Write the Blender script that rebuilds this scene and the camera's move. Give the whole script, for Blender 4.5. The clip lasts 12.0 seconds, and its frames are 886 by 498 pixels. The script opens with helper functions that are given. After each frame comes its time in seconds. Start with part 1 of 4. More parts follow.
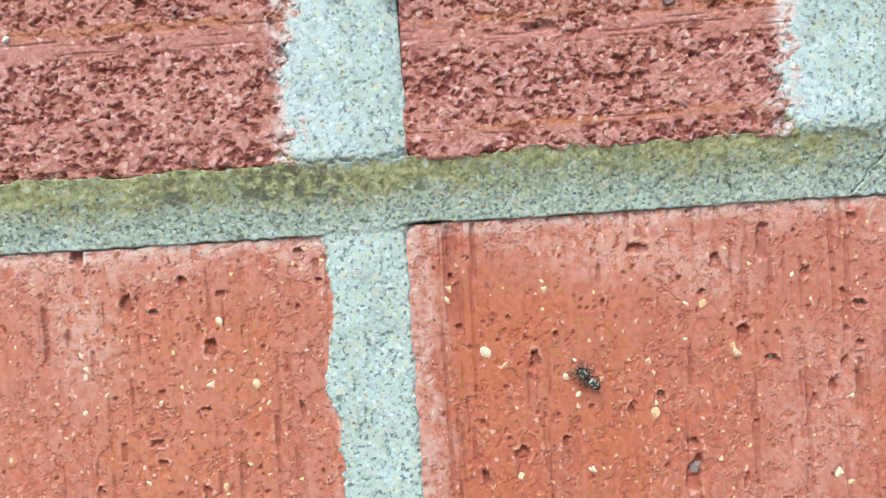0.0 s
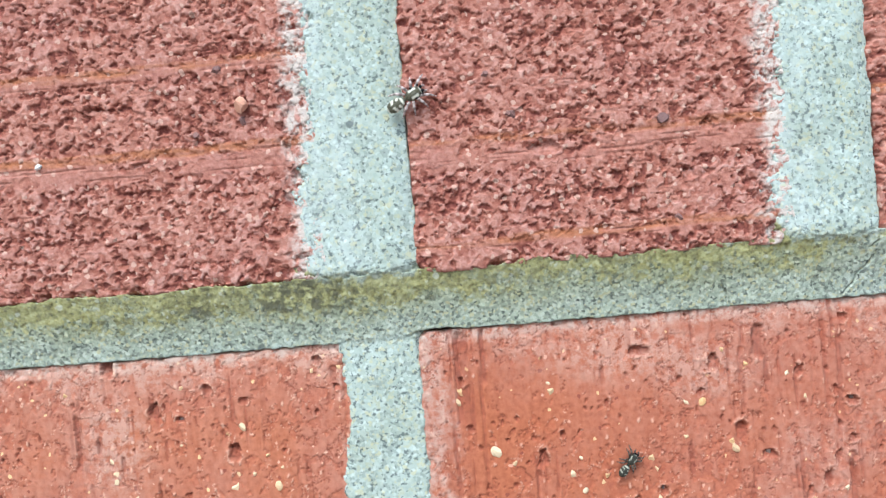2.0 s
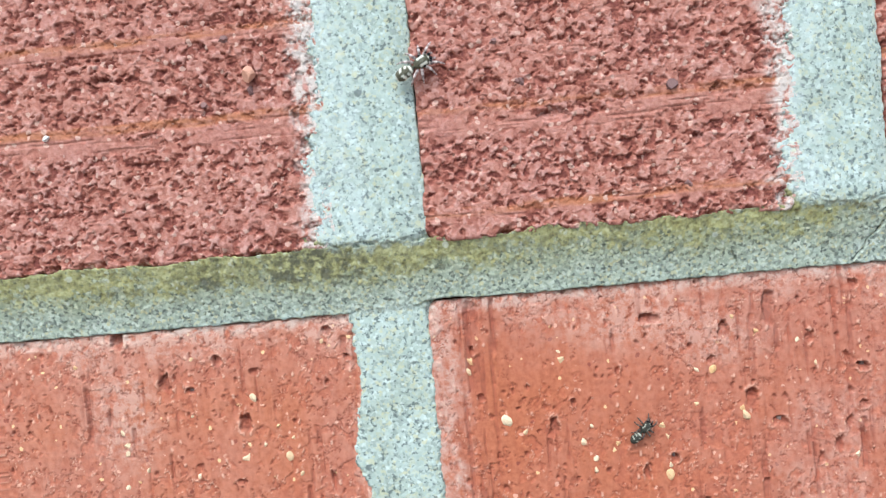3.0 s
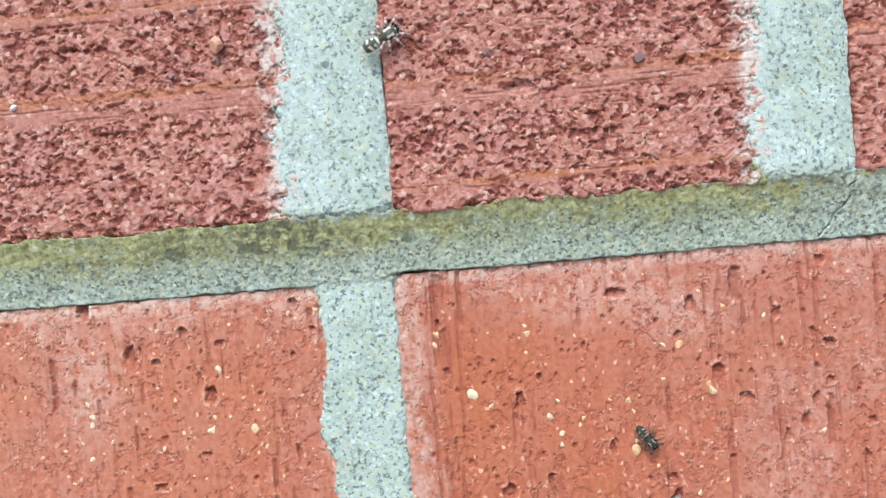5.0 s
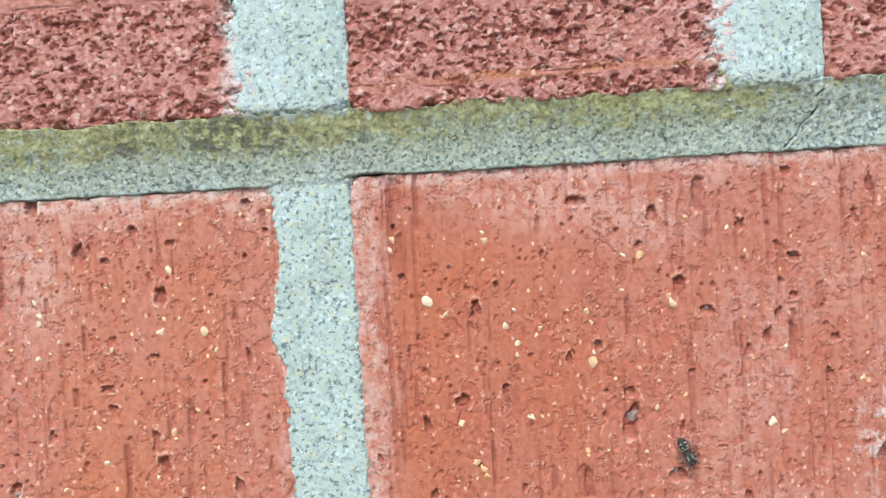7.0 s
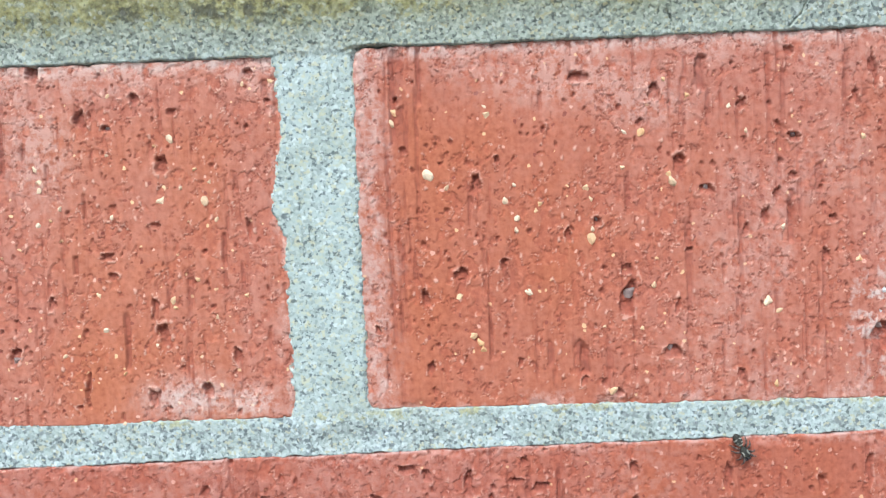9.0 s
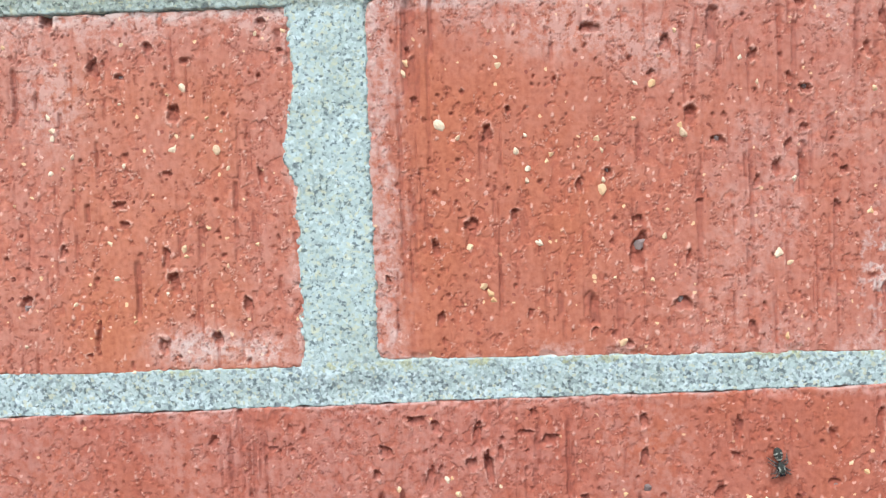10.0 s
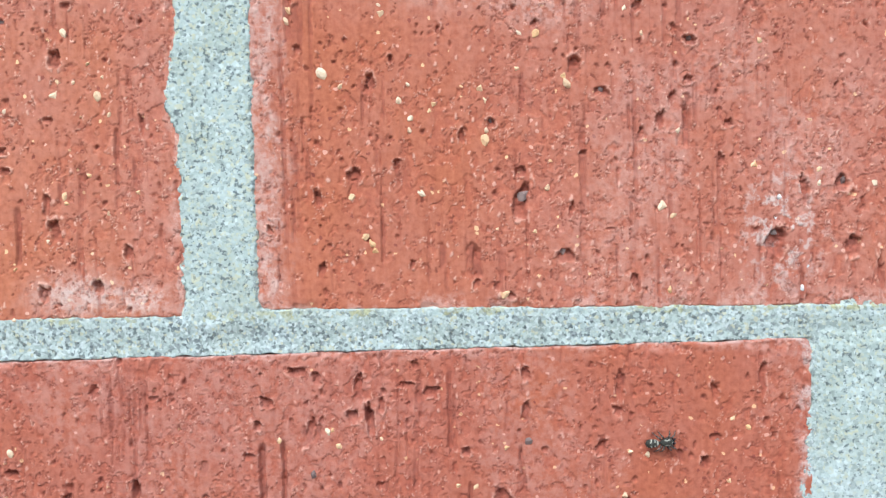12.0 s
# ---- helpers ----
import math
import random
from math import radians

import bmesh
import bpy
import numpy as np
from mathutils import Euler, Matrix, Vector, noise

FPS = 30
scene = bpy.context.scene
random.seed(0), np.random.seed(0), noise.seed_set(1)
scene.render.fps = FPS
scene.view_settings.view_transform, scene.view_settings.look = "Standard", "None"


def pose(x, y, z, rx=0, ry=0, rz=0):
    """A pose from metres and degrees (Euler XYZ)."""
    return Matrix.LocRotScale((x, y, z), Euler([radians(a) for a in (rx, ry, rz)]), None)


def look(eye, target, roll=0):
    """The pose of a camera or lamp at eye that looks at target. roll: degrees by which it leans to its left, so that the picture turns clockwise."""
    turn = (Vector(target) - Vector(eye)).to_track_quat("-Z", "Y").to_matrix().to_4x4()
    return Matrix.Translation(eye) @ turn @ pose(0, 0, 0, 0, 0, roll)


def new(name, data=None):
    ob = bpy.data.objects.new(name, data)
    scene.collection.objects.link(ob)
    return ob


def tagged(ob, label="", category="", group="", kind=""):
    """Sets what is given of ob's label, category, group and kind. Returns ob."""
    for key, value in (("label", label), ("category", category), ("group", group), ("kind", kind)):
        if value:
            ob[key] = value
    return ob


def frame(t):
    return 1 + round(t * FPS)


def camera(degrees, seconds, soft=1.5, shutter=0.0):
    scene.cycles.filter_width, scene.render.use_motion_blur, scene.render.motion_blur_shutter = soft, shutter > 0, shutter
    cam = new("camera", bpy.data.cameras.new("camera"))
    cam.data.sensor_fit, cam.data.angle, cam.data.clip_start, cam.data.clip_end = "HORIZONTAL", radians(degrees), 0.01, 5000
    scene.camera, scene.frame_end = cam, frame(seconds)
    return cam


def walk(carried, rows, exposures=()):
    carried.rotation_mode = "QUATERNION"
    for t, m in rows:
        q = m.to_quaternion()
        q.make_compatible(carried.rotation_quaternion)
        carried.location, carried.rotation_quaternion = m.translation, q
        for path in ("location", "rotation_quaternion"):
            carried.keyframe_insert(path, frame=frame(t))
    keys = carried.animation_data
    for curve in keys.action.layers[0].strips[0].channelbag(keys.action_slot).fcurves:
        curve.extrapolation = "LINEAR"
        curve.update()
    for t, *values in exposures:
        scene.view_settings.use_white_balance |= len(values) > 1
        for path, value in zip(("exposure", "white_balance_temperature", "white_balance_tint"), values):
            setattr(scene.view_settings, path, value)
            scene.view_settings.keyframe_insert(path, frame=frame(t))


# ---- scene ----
# camera and its path: a hand-held phone, an arm's reach from the wall
cam = camera(57.15, 12.0, 1.4)
PATH = [
    (0, (0.00919, -0.14094, 0.59842), (0.00687, 0.00400, 0.59499), -3.77),
    (0.2, (0.01099, -0.14074, 0.59986), (0.00845, 0.00421, 0.59667), -3.84),
    (0.4, (0.01277, -0.14066, 0.60159), (0.01004, 0.00428, 0.59862), -3.92),
    (0.5, (0.01346, -0.14094, 0.60222), (0.01067, 0.00401, 0.59937), -3.97),
    (0.6, (0.01285, -0.14155, 0.60356), (0.01006, 0.00340, 0.60082), -4.02),
    (0.8, (0.01146, -0.14344, 0.60624), (0.00875, 0.00152, 0.60368), -4.15),
    (1, (0.01018, -0.14519, 0.61015), (0.00752, -0.00023, 0.60787), -4.28),
    (1.2, (0.00967, -0.14624, 0.61397), (0.00695, -0.00128, 0.61224), -4.41),
    (1.4, (0.01076, -0.14698, 0.61524), (0.00792, -0.00201, 0.61408), -4.54),
    (1.5, (0.01104, -0.14729, 0.61573), (0.00814, -0.00232, 0.61474), -4.60),
    (1.6, (0.01035, -0.14756, 0.61627), (0.00740, -0.00259, 0.61535), -4.67),
    (1.8, (0.01044, -0.14792, 0.61699), (0.00738, -0.00296, 0.61603), -4.80),
    (2, (0.00989, -0.14821, 0.61566), (0.00671, -0.00325, 0.61443), -4.93),
    (2.2, (0.01061, -0.14855, 0.61408), (0.00728, -0.00360, 0.61221), -5.06),
    (2.4, (0.01047, -0.14880, 0.61410), (0.00698, -0.00387, 0.61146), -5.19),
    (2.5, (0.01041, -0.14883, 0.61377), (0.00687, -0.00390, 0.61090), -5.23),
    (2.6, (0.00808, -0.14876, 0.61355), (0.00454, -0.00383, 0.61063), -5.27),
    (2.9, (0.00628, -0.14821, 0.61218), (0.00280, -0.00328, 0.60956), -5.32),
    (3, (0.00804, -0.14805, 0.61171), (0.00453, -0.00311, 0.60902), -5.34),
    (3.2, (0.01222, -0.14785, 0.61211), (0.00823, -0.00296, 0.60800), -5.40),
    (4.8, (0.01487, -0.14787, 0.60375), (0.01117, -0.00292, 0.60356), -4.94),
    (5, (0.01337, -0.14788, 0.60464), (0.01009, -0.00292, 0.60358), -4.88),
    (5.2, (0.01351, -0.14763, 0.60413), (0.01048, -0.00266, 0.60367), -4.85),
    (5.4, (0.01460, -0.14736, 0.60284), (0.01175, -0.00239, 0.60321), -4.82),
    (5.5, (0.01553, -0.14730, 0.60282), (0.01273, -0.00233, 0.60349), -4.79),
    (5.6, (0.01652, -0.14732, 0.60258), (0.01372, -0.00235, 0.60340), -4.77),
    (5.8, (0.01796, -0.14751, 0.60230), (0.01508, -0.00255, 0.60319), -4.70),
    (6, (0.01870, -0.14759, 0.60099), (0.01578, -0.00262, 0.60200), -4.59),
    (6.2, (0.01776, -0.14739, 0.59817), (0.01505, -0.00242, 0.59975), -4.37),
    (6.4, (0.01579, -0.14700, 0.59488), (0.01334, -0.00204, 0.59696), -4.10),
    (6.5, (0.01519, -0.14673, 0.59371), (0.01275, -0.00176, 0.59568), -3.97),
    (6.6, (0.01568, -0.14637, 0.59294), (0.01313, -0.00140, 0.59440), -3.86),
    (6.8, (0.01725, -0.14544, 0.59137), (0.01425, -0.00047, 0.59103), -3.63),
    (7, (0.01989, -0.14455, 0.58782), (0.01650, 0.00040, 0.58588), -3.43),
    (7.2, (0.02094, -0.14380, 0.58374), (0.01745, 0.00114, 0.58105), -3.30),
    (7.4, (0.02036, -0.14317, 0.58182), (0.01692, 0.00176, 0.57883), -3.21),
    (7.5, (0.01826, -0.14295, 0.58058), (0.01488, 0.00198, 0.57761), -3.15),
    (7.6, (0.01838, -0.14307, 0.57784), (0.01525, 0.00188, 0.57573), -3.04),
    (7.7, (0.01753, -0.14335, 0.57550), (0.01462, 0.00162, 0.57409), -2.95),
    (9.3, (0.01834, -0.14576, 0.56676), (0.01501, -0.00097, 0.55961), -2.07),
    (9.5, (0.01731, -0.14593, 0.56169), (0.01374, -0.00105, 0.55707), -1.94),
    (9.7, (0.01626, -0.14603, 0.55936), (0.01263, -0.00114, 0.55499), -1.91),
    (9.9, (0.01645, -0.14610, 0.55925), (0.01280, -0.00121, 0.55468), -1.89),
    (10, (0.01684, -0.14609, 0.55917), (0.01319, -0.00121, 0.55454), -1.87),
    (10.1, (0.01774, -0.14603, 0.55795), (0.01409, -0.00115, 0.55334), -1.84),
    (10.3, (0.02106, -0.14583, 0.55735), (0.01744, -0.00095, 0.55280), -1.77),
    (10.5, (0.02252, -0.14564, 0.55642), (0.01897, -0.00075, 0.55183), -1.67),
    (10.7, (0.02538, -0.14551, 0.55556), (0.02199, -0.00063, 0.55071), -1.55),
    (10.9, (0.02925, -0.14542, 0.55432), (0.02602, -0.00055, 0.54910), -1.42),
    (11, (0.03095, -0.14540, 0.55214), (0.02775, -0.00053, 0.54673), -1.35),
    (11.1, (0.03286, -0.14541, 0.54889), (0.02963, -0.00055, 0.54326), -1.28),
    (11.3, (0.03475, -0.14549, 0.54495), (0.03135, -0.00066, 0.53881), -1.12),
    (11.4, (0.03401, -0.14551, 0.54373), (0.03052, -0.00069, 0.53742), -1.06),
    (11.5, (0.03286, -0.14548, 0.54202), (0.02934, -0.00066, 0.53563), -1.02),
    (11.6, (0.03207, -0.14539, 0.54211), (0.02855, -0.00057, 0.53580), -1.03),
    (11.8, (0.03494, -0.14510, 0.54479), (0.03151, -0.00026, 0.53893), -1.12),
    (12, (0.03741, -0.14478, 0.55045), (0.03408, 0.00008, 0.54509), -1.23),
]
EXPOSURE = [(0, 1.06, 5450, -2), (0.6, 1.06, 5450, -2), (1.0, 0.84, 5450, -2), (1.5, 0.99, 5450, -2), (2.0, 1.06, 5450, -2), (5.0, 1.04, 5450, -2),
            (7.5, 1.03, 5400, 0), (9.5, 1.03, 5350, 2), (12, 1.02, 5350, 2)]
walk(cam, [(t, look(eye, target, roll)) for t, eye, target, roll in PATH], EXPOSURE)

# ---- light: bright overcast sky, the wall in open shade ----
world = bpy.data.worlds.new("overcast_sky")
scene.world = world
world.use_nodes = True
SUN_EL, SUN_AZ = radians(52), radians(196)
sky = world.node_tree.nodes.new("ShaderNodeTexSky")
sky.sky_type, sky.sun_disc, sky.sun_elevation, sky.sun_rotation = "NISHITA", False, SUN_EL, SUN_AZ
sky.dust_density, sky.air_density = 4.0, 1.0
world.node_tree.links.new(sky.outputs[0], world.node_tree.nodes["Background"].inputs[0])
world.node_tree.nodes["Background"].inputs[1].default_value = 0.12
sun_data = bpy.data.lights.new("sun", "SUN")
sun_data.energy, sun_data.angle, sun_data.color = 1.4, radians(30), (1.0, 0.97, 0.92)
sun = new("sun", sun_data)
sun_way = Vector((math.sin(SUN_AZ) * math.cos(SUN_EL), math.cos(SUN_AZ) * math.cos(SUN_EL), math.sin(SUN_EL)))
sun.matrix_world = look(sun_way * 5, (0, 0, 0))


# ---- materials ----
class Nodes:
    """Small helper to wire node materials."""

    def __init__(self, name, roughness=0.85):
        self.mat = bpy.data.materials.new(name)
        self.mat.use_nodes = True
        self.tree = self.mat.node_tree
        self.shader = self.tree.nodes["Principled BSDF"]
        self.shader.inputs["Roughness"].default_value = roughness
        self.shader.inputs["Specular IOR Level"].default_value = 0.25

    def plug(self, socket, value):
        if isinstance(value, bpy.types.NodeSocket):
            self.tree.links.new(value, socket)
        else:
            socket.default_value = value

    def add(self, kind, out=0, props=(), **values):
        node = self.tree.nodes.new(kind)
        for key, value in props:
            if key == "op":
                node.operation = value
            elif key == "feature":
                node.feature = value
            elif key == "attr":
                node.attribute_name = value
            elif key == "blend":
                node.blend_type = value
        for key, value in values.items():
            self.plug(node.inputs[key.replace("_", " ")] if not key.startswith("i") or not key[1:].isdigit() else node.inputs[int(key[1:])], value)
        return node.outputs[out]

    def place(self, spread=0.0):
        """Object coordinates, shifted for each object."""
        co = self.add("ShaderNodeTexCoord", 3)
        if not spread:
            return co
        shift = self.add("ShaderNodeMath", props=[("op", "MULTIPLY")], i0=self.add("ShaderNodeObjectInfo", 5), i1=spread)
        return self.add("ShaderNodeVectorMath", props=[("op", "ADD")], i0=co, i1=self.add("ShaderNodeCombineXYZ", i0=shift, i2=shift))

    def stretch(self, co, x, y, z):
        return self.add("ShaderNodeVectorMath", props=[("op", "MULTIPLY")], i0=co, i1=(x, y, z))

    def noise(self, co, scale, detail=3.0, rough=0.55):
        return self.add("ShaderNodeTexNoise", 0, Vector=co, Scale=scale, Detail=detail, Roughness=rough)

    def cells(self, co, scale, out=1):
        """Voronoi: out 0 the distance, out 1 a random colour for each cell."""
        return self.add("ShaderNodeTexVoronoi", out, Vector=co, Scale=scale)

    def math(self, op, a, b=0.0):
        return self.add("ShaderNodeMath", props=[("op", op)], i0=a, i1=b)

    def span(self, value, a, b, c=0.0, d=1.0):
        node = self.tree.nodes.new("ShaderNodeMapRange")
        for n, v in enumerate((value, a, b, c, d)):
            self.plug(node.inputs[n], v)
        return node.outputs[0]

    def ramp(self, value, *stops, constant=False):
        node = self.tree.nodes.new("ShaderNodeValToRGB")
        node.color_ramp.interpolation = "CONSTANT" if constant else "LINEAR"
        while len(node.color_ramp.elements) < len(stops):
            node.color_ramp.elements.new(0.5)
        for e, (p, c) in zip(node.color_ramp.elements, stops):
            e.position, e.color = p, (*c, 1)
        self.plug(node.inputs[0], value)
        return node.outputs[0]

    def mix(self, fac, a, b, blend="MIX"):
        node = self.tree.nodes.new("ShaderNodeMixRGB")
        node.blend_type = blend
        for n, v in enumerate((fac, a, b)):
            self.plug(node.inputs[n], (*v, 1) if isinstance(v, tuple) and len(v) == 3 else v)
        return node.outputs[0]

    def attr(self, name):
        return self.add("ShaderNodeAttribute", 2, props=[("attr", name)])

    def one(self, colour):
        """One channel of a random colour."""
        return self.add("ShaderNodeSeparateColor", 0, i0=colour)

    def bump(self, height, strength, distance):
        self.plug(self.shader.inputs["Normal"], self.add("ShaderNodeBump", Strength=strength, Distance=distance, Height=height))

    def done(self, colour):
        self.plug(self.shader.inputs["Base Color"], colour)
        return self.mat


def orange_brick():
    """Fired orange clay: a dusty pink skin, dragged upright by the wire and torn off in small flakes, with pale limy
    dust; pits carry painted shade.
    """
    n = Nodes("orange_brick", 0.9)
    co = n.place(3.0)
    base = n.mix(n.span(n.math("ADD", n.attr("film"), n.noise(co, 55, 3)), 0.45, 1.25), (0.380, 0.117, 0.056), (0.362, 0.125, 0.080))
    streak = n.noise(n.stretch(co, 700, 300, 60), 1.0, 3)
    base = n.mix(n.span(streak, 0.35, 0.65, 0.0, 0.6), base, n.mix(1.0, base, (0.82, 0.72, 0.68), "MULTIPLY"))
    fine = n.noise(co, 1000, 2, 0.5)
    base = n.mix(1.0, base, n.ramp(fine, (0.28, (0.80, 0.75, 0.73)), (0.5, (0.99, 0.99, 0.99)), (0.72, (1.12, 1.15, 1.17))), "MULTIPLY")
    skin = n.math("MULTIPLY", n.attr("film"), n.span(n.noise(co, 520, 4, 0.65), 0.40, 0.60))
    base = n.mix(n.math("MULTIPLY", skin, 0.50), base, (0.46, 0.205, 0.145))
    torn = n.attr("torn")
    base = n.mix(n.math("MULTIPLY", torn, 0.40), base, n.ramp(n.noise(co, 1000, 3, 0.6), (0.32, (0.25, 0.058, 0.034)), (0.55, (0.36, 0.092, 0.046)), (0.70, (0.46, 0.150, 0.082))))
    warp = n.mix(0.0009, co, n.add("ShaderNodeTexNoise", 1, Vector=co, Scale=1000.0), "ADD")
    speck = n.one(n.cells(warp, 900))
    size = n.span(n.noise(co, 500, 2), 0.35, 0.65, 0.16, 0.40)
    dot = n.math("LESS_THAN", n.cells(warp, 900, 0), size)
    kind = n.ramp(speck, (0.0, (0.20, 0.050, 0.034)), (0.045, (0.70, 0.42, 0.21)), (0.075, (0.60, 0.31, 0.22)), (0.11, (0.5, 0.13, 0.06)), constant=True)
    base = n.mix(n.math("MULTIPLY", dot, n.span(speck, 0.108, 0.112, 0.85, 0.0)), base, kind)
    base = n.mix(n.math("MULTIPLY", n.attr("chip"), 0.75), base, n.mix(n.noise(co, 700, 2), (0.52, 0.225, 0.15), (0.66, 0.42, 0.31)))
    dust = n.math("MULTIPLY", n.attr("dust"), n.span(n.noise(co, 480, 5, 0.7), 0.42, 0.58))
    base = n.mix(n.math("MINIMUM", dust, 0.48), base, (0.52, 0.315, 0.25))
    lime = n.math("MULTIPLY", n.attr("lime"), n.span(n.noise(co, 520, 5, 0.7), 0.44, 0.57))
    base = n.mix(n.math("MINIMUM", lime, 0.68), base, (0.52, 0.43, 0.37))
    # one tone value per brick; green and blue fall off faster below one
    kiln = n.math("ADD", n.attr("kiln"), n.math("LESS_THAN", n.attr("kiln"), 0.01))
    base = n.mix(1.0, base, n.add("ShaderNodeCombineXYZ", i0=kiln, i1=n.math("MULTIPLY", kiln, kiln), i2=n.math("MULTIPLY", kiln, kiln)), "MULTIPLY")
    # pits and scars: deeper red inner clay, with their shade painted into the colour
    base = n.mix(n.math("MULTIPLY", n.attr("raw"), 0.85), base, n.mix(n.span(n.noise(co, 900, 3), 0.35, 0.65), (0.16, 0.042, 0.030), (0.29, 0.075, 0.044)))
    rise = n.math("ADD", n.math("MULTIPLY", n.noise(co, 1200, 3, 0.6), 0.6), n.math("MULTIPLY", n.math("ADD", n.math("ADD", dust, lime), skin), 0.35))
    n.bump(rise, 0.34, 0.0004)
    return n.done(base)


def red_brick():
    """Torn red clay: pinkish plates with deep red gaps between them, the gaps' shade partly painted in."""
    n = Nodes("torn_red_brick", 0.92)
    co = n.place(3.0)
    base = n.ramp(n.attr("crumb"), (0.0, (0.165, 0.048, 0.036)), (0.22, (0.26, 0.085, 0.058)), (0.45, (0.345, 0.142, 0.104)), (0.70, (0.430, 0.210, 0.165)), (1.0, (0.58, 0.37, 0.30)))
    ochre = n.math("MULTIPLY", n.attr("ochre"), n.span(n.noise(n.stretch(co, 120, 120, 900), 1.0, 4), 0.35, 0.6))
    base = n.mix(ochre, base, (0.34, 0.125, 0.050))
    fine = n.noise(co, 1000, 2, 0.55)
    base = n.mix(1.0, base, n.ramp(fine, (0.30, (0.76, 0.70, 0.68)), (0.5, (1.0, 1.0, 1.0)), (0.70, (1.16, 1.20, 1.23))), "MULTIPLY")
    base = n.mix(n.span(n.noise(co, 90, 3), 0.42, 0.68, 0.0, 0.35), base, n.mix(1.0, base, (0.96, 0.98, 1.10), "MULTIPLY"))
    crook = n.mix(0.0010, co, n.add("ShaderNodeTexNoise", 1, Vector=co, Scale=1000.0), "ADD")
    speck = n.one(n.cells(crook, 700))
    spot = n.math("MULTIPLY", n.span(speck, 0.80, 0.81, 0.0, 0.75), n.math("LESS_THAN", n.cells(crook, 700, 0), 0.33))
    base = n.mix(spot, base, (0.54, 0.345, 0.275))
    lime = n.math("MULTIPLY", n.attr("lime"), n.span(n.noise(co, 650, 4, 0.65), 0.40, 0.56))
    base = n.mix(n.math("MINIMUM", lime, 0.85), base, (0.54, 0.47, 0.42))
    n.bump(n.noise(co, 1500, 3, 0.6), 0.55, 0.0003)
    return n.done(base)


def mortar():
    """Sand and cement: pale matrix, dark and yellow grains; moss and a darker, yellower tint on the bed joint."""
    n = Nodes("sand_mortar", 0.93)
    co = n.place()
    wob = n.mix(0.0007, co, n.add("ShaderNodeTexNoise", 1, Vector=co, Scale=1500.0), "ADD")
    # smooth joints: milky cement with single grains
    fine = n.ramp(n.noise(co, 700, 3, 0.6), (0.30, (0.300, 0.335, 0.288)), (0.5, (0.362, 0.398, 0.348)), (0.70, (0.415, 0.447, 0.402)))
    tints = ((0.0, (0.20, 0.225, 0.205)), (0.18, (0.33, 0.37, 0.335)), (0.45, (0.385, 0.415, 0.36)), (0.66, (0.42, 0.41, 0.29)), (0.80, (0.43, 0.475, 0.445)), (0.92, (0.56, 0.60, 0.57)))
    fine = n.mix(0.50, fine, n.ramp(n.one(n.cells(wob, 1700)), *tints, constant=True))
    fine = n.mix(n.span(n.noise(n.stretch(co, 1.0, 1.0, 0.97), 800, 2, 0.5), 0.61, 0.66, 0.0, 0.65), fine, (0.47, 0.43, 0.27))
    fine = n.mix(n.span(n.noise(n.stretch(co, 0.95, 1.0, 1.0), 1300, 3, 0.6), 0.38, 0.425, 0.82, 0.0), fine, (0.085, 0.098, 0.098))
    # worn joints: the sand stands free
    stops = ((0.0, (0.075, 0.085, 0.085)), (0.12, (0.19, 0.205, 0.195)), (0.25, (0.31, 0.345, 0.31)), (0.50, (0.39, 0.43, 0.385)),
             (0.70, (0.47, 0.505, 0.465)), (0.84, (0.47, 0.435, 0.29)), (0.92, (0.54, 0.57, 0.54)))
    rough = n.ramp(n.one(n.cells(wob, 1950)), *stops, constant=True)
    rough = n.mix(0.22, rough, n.ramp(n.one(n.cells(wob, 2300)), *stops, constant=True))
    base = n.mix(n.attr("coarse"), fine, n.mix(n.span(n.attr("damp"), 0.0, 1.0, 0.08, 0.14), rough, (0.35, 0.38, 0.34)))
    spot = n.one(n.cells(wob, 400))
    base = n.mix(n.math("MULTIPLY", n.span(spot, 0.965, 0.97), n.span(n.cells(wob, 400, 0), 0.25, 0.33, 0.8, 0.0)), base, (0.10, 0.11, 0.11))
    base = n.mix(1.0, base, n.ramp(n.noise(co, 130, 4), (0.3, (0.88, 0.88, 0.84)), (0.7, (1.10, 1.11, 1.13))), "MULTIPLY")
    base = n.mix(n.math("MULTIPLY", n.attr("bloom"), n.span(n.noise(co, 260, 4, 0.65), 0.40, 0.60, 0.05, 0.38)), base, (0.53, 0.56, 0.55))
    # bed joint darker and yellower, more so towards its top
    damp = n.attr("damp")
    base = n.mix(damp, base, n.mix(1.0, base, (0.75, 0.70, 0.50), "MULTIPLY"))
    patchy = n.math("ADD", n.noise(co, 420, 4, 0.7), n.math("MULTIPLY", n.math("SUBTRACT", n.one(n.cells(wob, 1150)), 0.5), 0.45))
    moss = n.span(n.math("ADD", n.attr("moss"), n.math("MULTIPLY", n.math("SUBTRACT", patchy, 0.5), 0.9)), 0.38, 0.80)
    moss = n.math("MULTIPLY", moss, n.math("GREATER_THAN", n.attr("moss"), 0.02))
    green = n.ramp(n.noise(co, 750, 3, 0.65), (0.33, (0.13, 0.105, 0.035)), (0.45, (0.275, 0.24, 0.080)), (0.56, (0.385, 0.345, 0.130)), (0.70, (0.50, 0.465, 0.235)))
    base = n.mix(n.math("MINIMUM", moss, 0.66), base, green)
